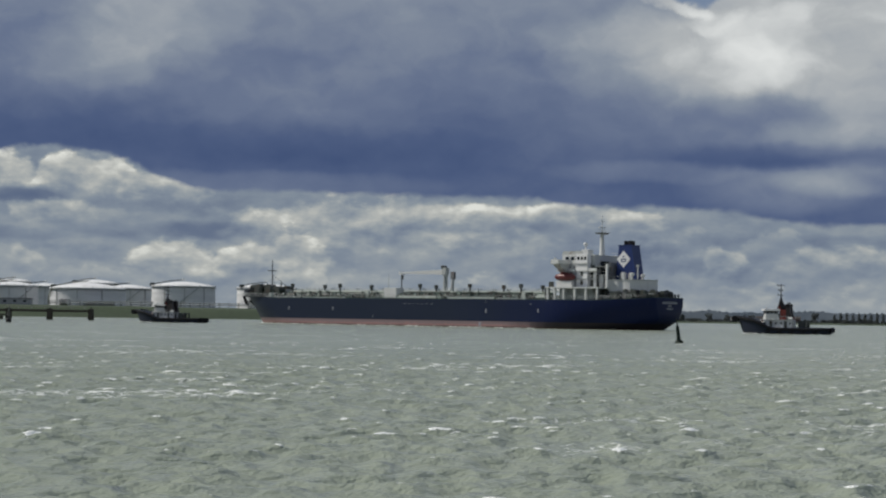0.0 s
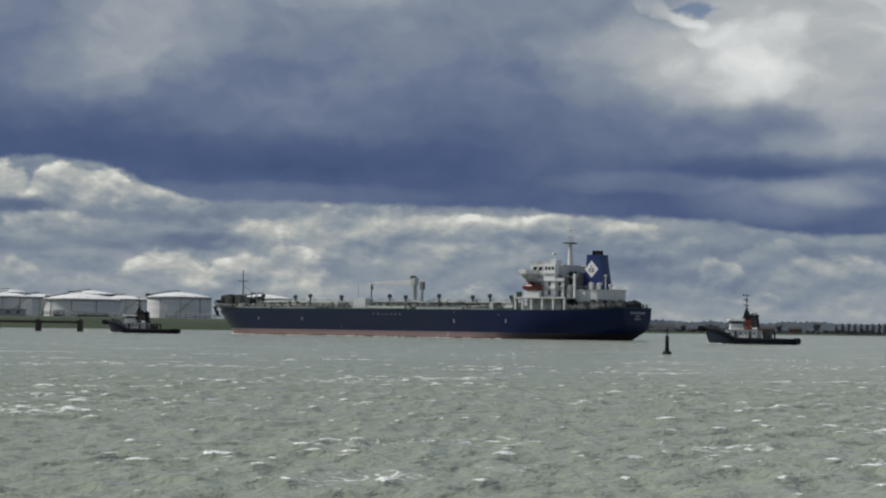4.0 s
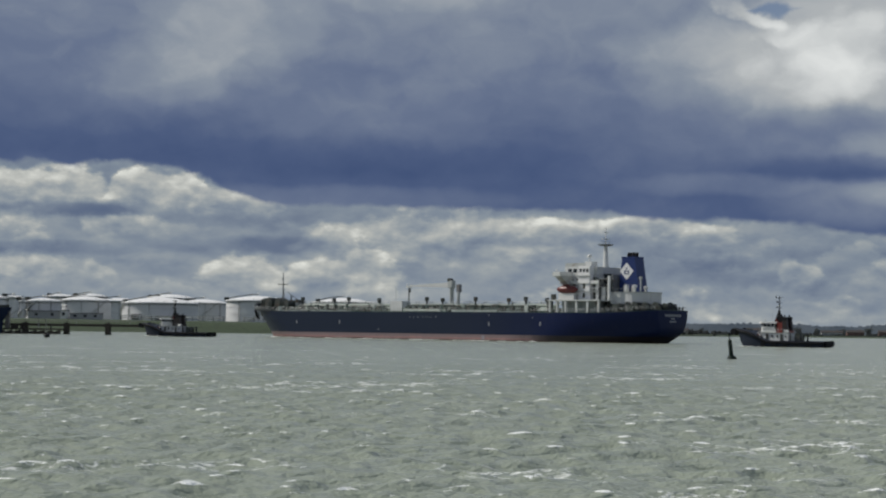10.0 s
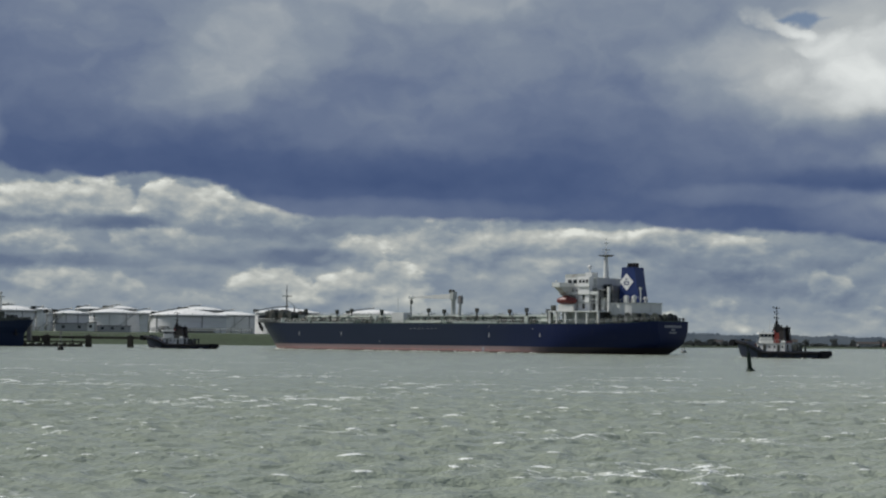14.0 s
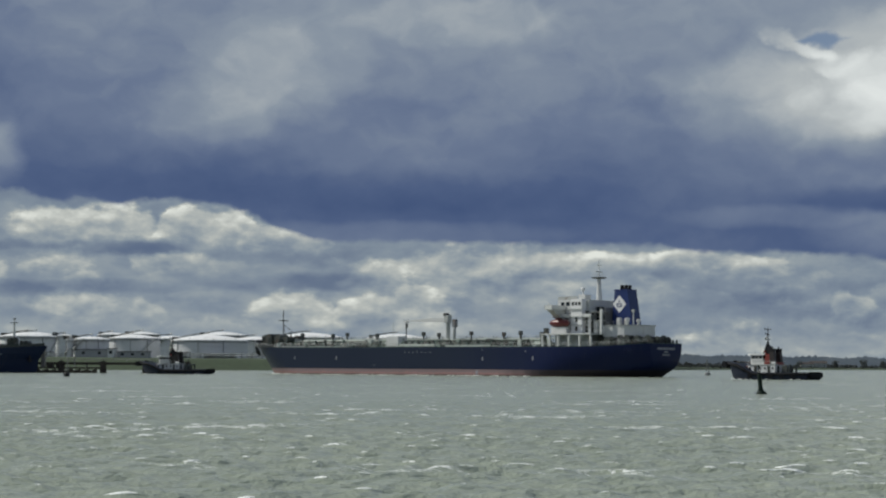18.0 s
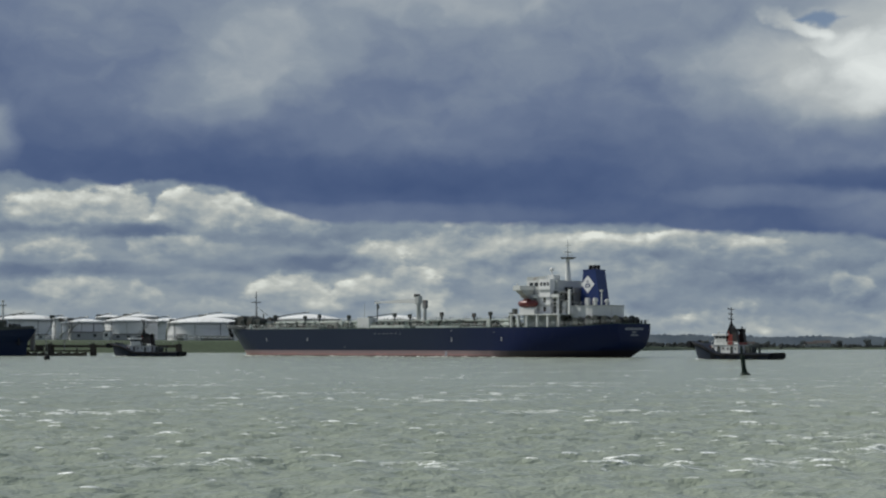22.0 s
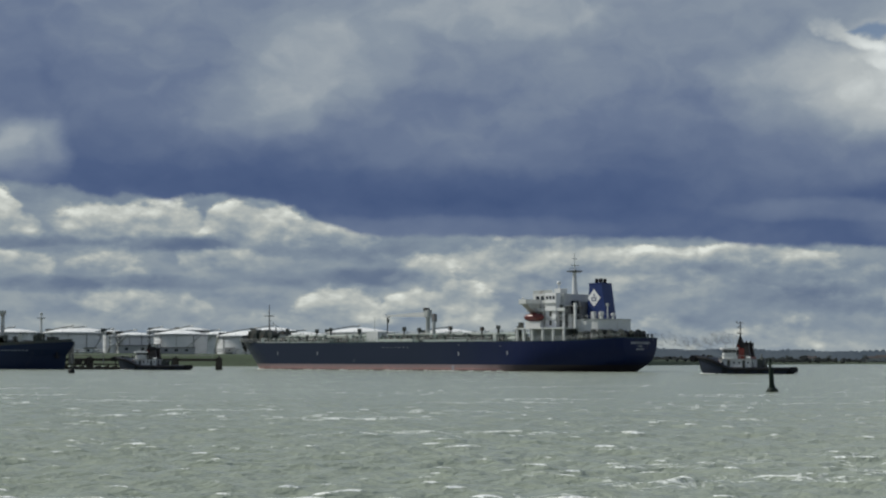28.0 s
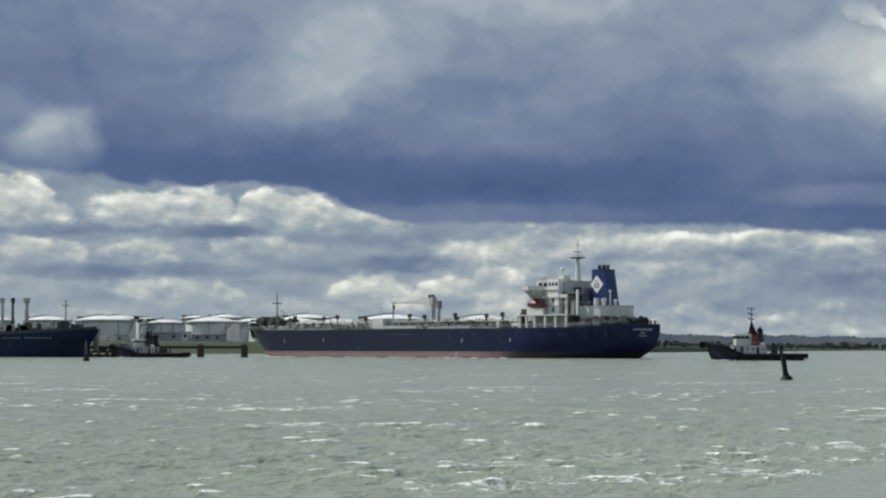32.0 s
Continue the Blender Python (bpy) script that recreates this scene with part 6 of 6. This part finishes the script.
def far_wood():
    """Woods and hedges along the far bank, past counting."""
    rng = random.Random(11)
    bm = bmesh.new()
    b = -0.04
    while b < 0.36:
        x, k = along_bank(b)
        base = shore_y(x)
        tall = 0.8 + 0.5 * noise.noise(Vector((b * 26, 0, 7))) + 0.2 * noise.noise(Vector((b * 90, 0, 2)))
        gap = noise.noise(Vector((b * 40, 5, 1)))
        for row, back in enumerate((40, 150, 320)):
            if b > 0.1 and (row == 0 and gap < 0.0 or row == 1 and gap > 0.25):
                continue
            if row == 0 and 0.212 < b < 0.252:
                continue
            xx, yy = x + rng.uniform(-5, 5), base + back + rng.uniform(-20, 20)
            h = ((3.6 if b < 0.1 else 2.4) + 0.9 * row) * k * tall * rng.uniform(0.8, 1.2)
            g = land_z(xx, back) - 0.8
            w = h * rng.uniform(0.6, 1.0)
            clumps(bm, (xx, yy + w * 0.4, g + h * 0.42), w * 0.15, 2, rng, h * 0.42, 1.0)
            clumps(bm, (xx, yy, g + h * 0.45), w * 0.6, 34, rng, 0.8 * k, 0.42 * h / (w * 0.55))
        clumps(bm, (x, base + 34, land_z(x, 34) + 0.2), 2.8 * k, 20, rng, 0.4 * k, 0.3)
        b += 0.0019
    ob = part("far_wood", bm, LEAF_HAZED, None)
    return tagged(ob, "dark belt of trees and hedges along the far bank", "trees", kind="stuff")


far_wood()


def far_hills():
    """Wooded rising ground beyond the estuary, closing the distance before the sky; its haze is a painted glow."""
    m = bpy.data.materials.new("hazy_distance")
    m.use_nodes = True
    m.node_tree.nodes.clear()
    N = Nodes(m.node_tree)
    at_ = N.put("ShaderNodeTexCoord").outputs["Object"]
    # haze tone of the hills, given off by the surface itself
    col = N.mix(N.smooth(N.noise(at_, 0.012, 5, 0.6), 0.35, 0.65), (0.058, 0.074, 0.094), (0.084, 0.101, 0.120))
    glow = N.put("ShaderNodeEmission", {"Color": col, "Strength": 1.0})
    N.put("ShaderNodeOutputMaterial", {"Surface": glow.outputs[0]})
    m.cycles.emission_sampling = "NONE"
    bm = bmesh.new()
    old = None
    for i in range(1400):
        a = -0.06 + 0.56 * i / 1400
        y = 4250.0
        x = a * y
        h = 26 + 9 * max(0.0, 1 - (a + 0.06) / 0.2) + 6 * noise.noise(Vector((a * 16, 0, 1))) + 5 * noise.noise(Vector((a * 70, 3, 1))) + 5.5 * abs(noise.noise(Vector((a * 300, 9, 4)))) + 3 * noise.noise(Vector((a * 800, 2, 8)))
        q = [bm.verts.new((x, y, -4.0)), bm.verts.new((x, y + 5, h * 0.6)), bm.verts.new((x, y + 25, h))]
        if old:
            bm.faces.new((old[0], q[0], q[1], old[1]))
            bm.faces.new((old[1], q[1], q[2], old[2]))
        old = q
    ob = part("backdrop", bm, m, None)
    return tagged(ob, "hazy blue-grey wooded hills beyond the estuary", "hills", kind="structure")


far_hills()


def tree(x, y, g, h, w, seed, label, slim=False):
    rng = random.Random(seed)
    t = group("tree", pose(x, y, g), label, "tree", "trees on the far bank")
    bm = tube((0, 0, -0.6), (0.1, 0, h * 0.55), h * 0.03, h * 0.015, 7)
    for i in range(5):
        a = rng.uniform(0, 6.28)
        z = h * rng.uniform(0.3, 0.5)
        tube((0, 0, z), (w * 0.35 * math.cos(a), w * 0.35 * math.sin(a), z + h * 0.25), h * 0.012, h * 0.005, 5, bm)
    part("trunk", bm, BARK, t)
    bm = bmesh.new()
    if slim:
        for i in range(7):
            f = 0.25 + 0.7 * i / 6
            leaf_cluster(bm, (0, 0, h * f), w * 0.5 * math.sin(math.pi * (0.15 + 0.75 * (f - 0.2) / 0.8)), 26, rng, h * 0.05, 1.3)
    else:
        for i in range(9):
            a = rng.uniform(0, 6.28)
            r = w * 0.33 * rng.random()
            leaf_cluster(bm, (r * math.cos(a), r * math.sin(a), h * rng.uniform(0.45, 0.8)), w * rng.uniform(0.2, 0.3), 26, rng, h * 0.05, 0.8)
    part("crown", bm, LEAF_HAZED, t)
    return t


for i in range(9):
    px_, k_ = along_bank(0.2195 + 0.0034 * i)
    tree(px_, shore_y(px_) + 30, land_z(px_, 30) - 0.5, (7.4 + (i * 37 % 10) * 0.2) * k_, 3.0 * k_, 40 + i, "slim poplar in an even row on the far bank", True)
for i, (b_, back, h, w) in enumerate(((0.2118, 70, 9.5, 9), (0.175, 60, 7, 8), (0.152, 70, 8, 9), (0.136, 60, 7.5, 9), (0.098, 60, 6, 7), (0.192, 90, 8, 9), (0.262, 80, 8, 8), (0.118, 80, 6.5, 8), (0.077, 70, 6, 7), (0.163, 80, 7, 8))):
    px_, k_ = along_bank(b_)
    tree(px_, shore_y(px_) + back, land_z(px_, back) - 0.4, h * k_, w * k_, 70 + i, "broad dark tree standing above the far hedges")


def house(x, back, w, h, turn, wall, label):
    t = group("house", pose(x, shore_y(x) + back, land_z(x, back) - 0.6, 0, 0, turn), label, "house", "houses on the far bank")
    part("wall", box(-w / 2, w / 2, -4, 4, -0.6, h), wall, t)
    bm = bmesh.new()
    a = [bm.verts.new(p) for p in ((-w / 2 - 0.4, -4.5, h - 0.1), (w / 2 + 0.4, -4.5, h - 0.1), (w / 2 + 0.4, 4.5, h - 0.1), (-w / 2 - 0.4, 4.5, h - 0.1), (-w / 2 - 0.4, 0, h + 3.0), (w / 2 + 0.4, 0, h + 3.0))]
    for f in ((0, 1, 5, 4), (2, 3, 4, 5), (0, 4, 3), (1, 2, 5), (3, 2, 1, 0)):
        bm.faces.new([a[i] for i in f])
    r = part("roof", bm, ROOF_TILE, t)
    part("chimney", box(w * 0.25, w * 0.25 + 0.9, -0.4, 0.5, h + 1.5, h + 4.2), BRICK_RED, r)
    for i in range(3):
        x0 = -w / 2 + w * (i + 0.5) / 3
        part("window", box(x0 - 0.6, x0 + 0.6, -4.06, -3.95, h * 0.5, h * 0.5 + 1.3), GLASS_DARK, t)
    return t


for b_, back, w, h, turn, wall, text in ((0.0985, 300, 9, 4.5, 8, SHIP_GREY, "pale house with a dark roof among trees"), (0.1215, 75, 16, 5.5, 8, SHIP_GREY, "pale grey house with a dark roof among trees"), (0.128, 75, 20, 7, -4, BUILDING, "grey house with a dark roof among trees"), (0.170, 65, 30, 5.5, 4, BUILDING, "long grey farm building"), (0.183, 70, 24, 6.5, 3, BRICK_RED, "brick barn with a dark roof"), (0.201, 90, 20, 7, -6, BRICK_RED, "brick house on the far bank"), (0.0945, 300, 11, 4.5, 3, SHIP_GREY, "pale cottage on the far bank")):
    house(along_bank(b_)[0], back, w, h, turn, wall, text)


# ---------------------------------------------------------------- exhaust smoke of the tug
def smoke_material():
    m = bpy.data.materials.new("exhaust_smoke")
    m.use_nodes = True
    t = m.node_tree
    t.nodes.clear()
    N = Nodes(t)
    at_ = N.put("ShaderNodeTexCoord").outputs["Object"]
    thick = N.m("MULTIPLY", N.smooth(N.noise(at_, 0.45, 3, 0.5), 0.30, 0.72), 0.13)
    shade_or_soot = N.put("ShaderNodeBsdfDiffuse", {"Color": (0.10, 0.10, 0.11, 1)})
    clear = N.put("ShaderNodeBsdfTransparent")
    both = N.put("ShaderNodeMixShader", {0: thick, 1: clear.outputs[0], 2: shade_or_soot.outputs[0]})
    N.put("ShaderNodeOutputMaterial", {"Surface": both.outputs[0]})
    return m


SMOKE = smoke_material()


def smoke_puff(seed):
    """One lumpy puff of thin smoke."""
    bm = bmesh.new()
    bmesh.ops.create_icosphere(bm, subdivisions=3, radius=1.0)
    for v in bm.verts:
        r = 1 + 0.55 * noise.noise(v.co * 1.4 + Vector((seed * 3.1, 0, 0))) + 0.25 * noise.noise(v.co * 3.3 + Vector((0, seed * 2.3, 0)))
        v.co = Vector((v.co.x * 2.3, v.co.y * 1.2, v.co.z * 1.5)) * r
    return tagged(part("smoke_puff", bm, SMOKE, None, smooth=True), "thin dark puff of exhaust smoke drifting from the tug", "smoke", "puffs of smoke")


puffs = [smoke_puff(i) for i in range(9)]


# ---------------------------------------------------------------- what moves
def motions():
    # the cloud drifts slowly to the left
    walk(sky_sheet, [(t, pose(11, 38, 3.25, 0, 0, 0.0466 * (t - 16))) for t in (0.0, 16.0, 32.0)])
    # the water drifts with the wind
    walk(water, [(0.0, pose(0, 0, 0)), (32.0, pose(-22, 26, 0))])
    # the tanker runs ahead slowly
    def tanker_at(t):
        h = 142.94 + 0.0188 * t
        m = radians(142.94 + 0.0094 * t)
        return pose(71.91 + 2.655 * t * math.cos(m), 574.85 + 2.655 * t * math.sin(m), 0, 0, 0, h)
    walk(tanker, [(t, tanker_at(t)) for t in range(33)])
    def along(knots):
        """Rows every second between (x, y, heading) knots four seconds apart."""
        rows = []
        for t in range(33):
            i = min(t // 4, len(knots) - 2)
            f = t / 4 - i
            a, b = knots[i], knots[i + 1]
            x, y, h = (p + (q - p) * f for p, q in zip(a, b))
            rows.append((float(t), pose(x, y, 0.06 * math.sin(1.9 * t + y), 0.8 * math.sin(1.4 * t + x), 0.5 * math.sin(1.1 * t), h)))
        return rows
    walk(left_tug, along([(-92.4, 609.0, 160), (-99.3, 614.2, 161), (-107.7, 619.3, 162), (-115.6, 624.4, 163), (-123.1, 629.5, 165), (-130.4, 634.5, 167), (-138.3, 639.5, 169), (-147.4, 644.6, 171), (-158.9, 652.8, 172)]))
    tug_way = [(93.3, 498.0, 160), (85.4, 504.5, 156), (77.5, 511.1, 153), (69.6, 517.6, 150), (61.8, 524.2, 147), (54.1, 530.7, 143), (45.2, 537.2, 144), (39.6, 543.8, 160), (34.6, 550.3, 176)]
    walk(right_tug, along(tug_way))

    def tug_at(t):
        i = min(int(t // 4), len(tug_way) - 2)
        f = t / 4 - i
        return [p + (q - p) * f for p, q in zip(tug_way[i], tug_way[i + 1])]

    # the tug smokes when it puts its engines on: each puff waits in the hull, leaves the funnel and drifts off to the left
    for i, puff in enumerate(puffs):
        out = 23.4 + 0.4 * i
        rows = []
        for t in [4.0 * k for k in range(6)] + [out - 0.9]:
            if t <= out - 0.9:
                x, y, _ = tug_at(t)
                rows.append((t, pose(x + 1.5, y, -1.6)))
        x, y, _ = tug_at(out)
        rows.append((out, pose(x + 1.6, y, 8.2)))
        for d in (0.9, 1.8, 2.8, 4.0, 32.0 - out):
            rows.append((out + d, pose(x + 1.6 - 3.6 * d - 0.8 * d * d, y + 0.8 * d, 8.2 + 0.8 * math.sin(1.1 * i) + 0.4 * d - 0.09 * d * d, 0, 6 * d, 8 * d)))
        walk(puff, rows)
    # buoys ride the waves: seconds, lean to the left, lean towards the eye, heave
    walk(buoy, [(t, pose(34.5 - 0.122 * t, 263.0, dz, fore, -lean, 0)) for t, lean, fore, dz in (
        (0.0, 7, 3, 0.0), (1.0, 6, -2, 0.1), (2.0, 9, 2, -0.1), (3.0, 2, 4, 0.1), (4.0, 0, 1, 0.1), (5.5, 4, -3, 0.0), (7.0, 6, 2, -0.1), (8.0, 7, 2, 0.0), (9.0, 5, -2, 0.05),
        (10.0, 6, 0, 0.0), (11.0, 3, 2, -0.1), (12.0, 2, -2, 0.05), (13.0, 2, 3, 0.0), (14.0, 6, 1, -0.1), (15.5, 8, -2, 0.0), (17.0, 12, 1, -0.1), (18.0, 5, 2, 0.0), (19.0, 2, -1, 0.1),
        (20.0, 6, 2, -0.1), (21.0, 4, 1, 0.0), (22.0, 7, -2, -0.1), (23.0, 9, 2, 0.0), (24.0, 6, 1, 0.1), (25.0, 8, -1, -0.1), (26.5, 5, 2, 0.0), (28.0, 3, 1, 0.05), (29.0, 6, -2, -0.1),
        (30.0, 9, 2, -0.1), (31.0, 11, 1, 0.0), (32.0, 8, -1, 0.0))])
    for ob, x, y, start in ((left_buoy, -117.3, 490.0, 0.0), (far_buoy, 55.1, 740.5, 1.3)):
        drift = -0.17 if ob is left_buoy else 0.0
        walk(ob, [(t, pose(x + drift * t, y, 0.1 * math.sin(1.7 * t + start), 4 * math.sin(1.3 * t + start), 5 * math.sin(1.1 * t + 2 * start), 0)) for t in range(33)])


motions()
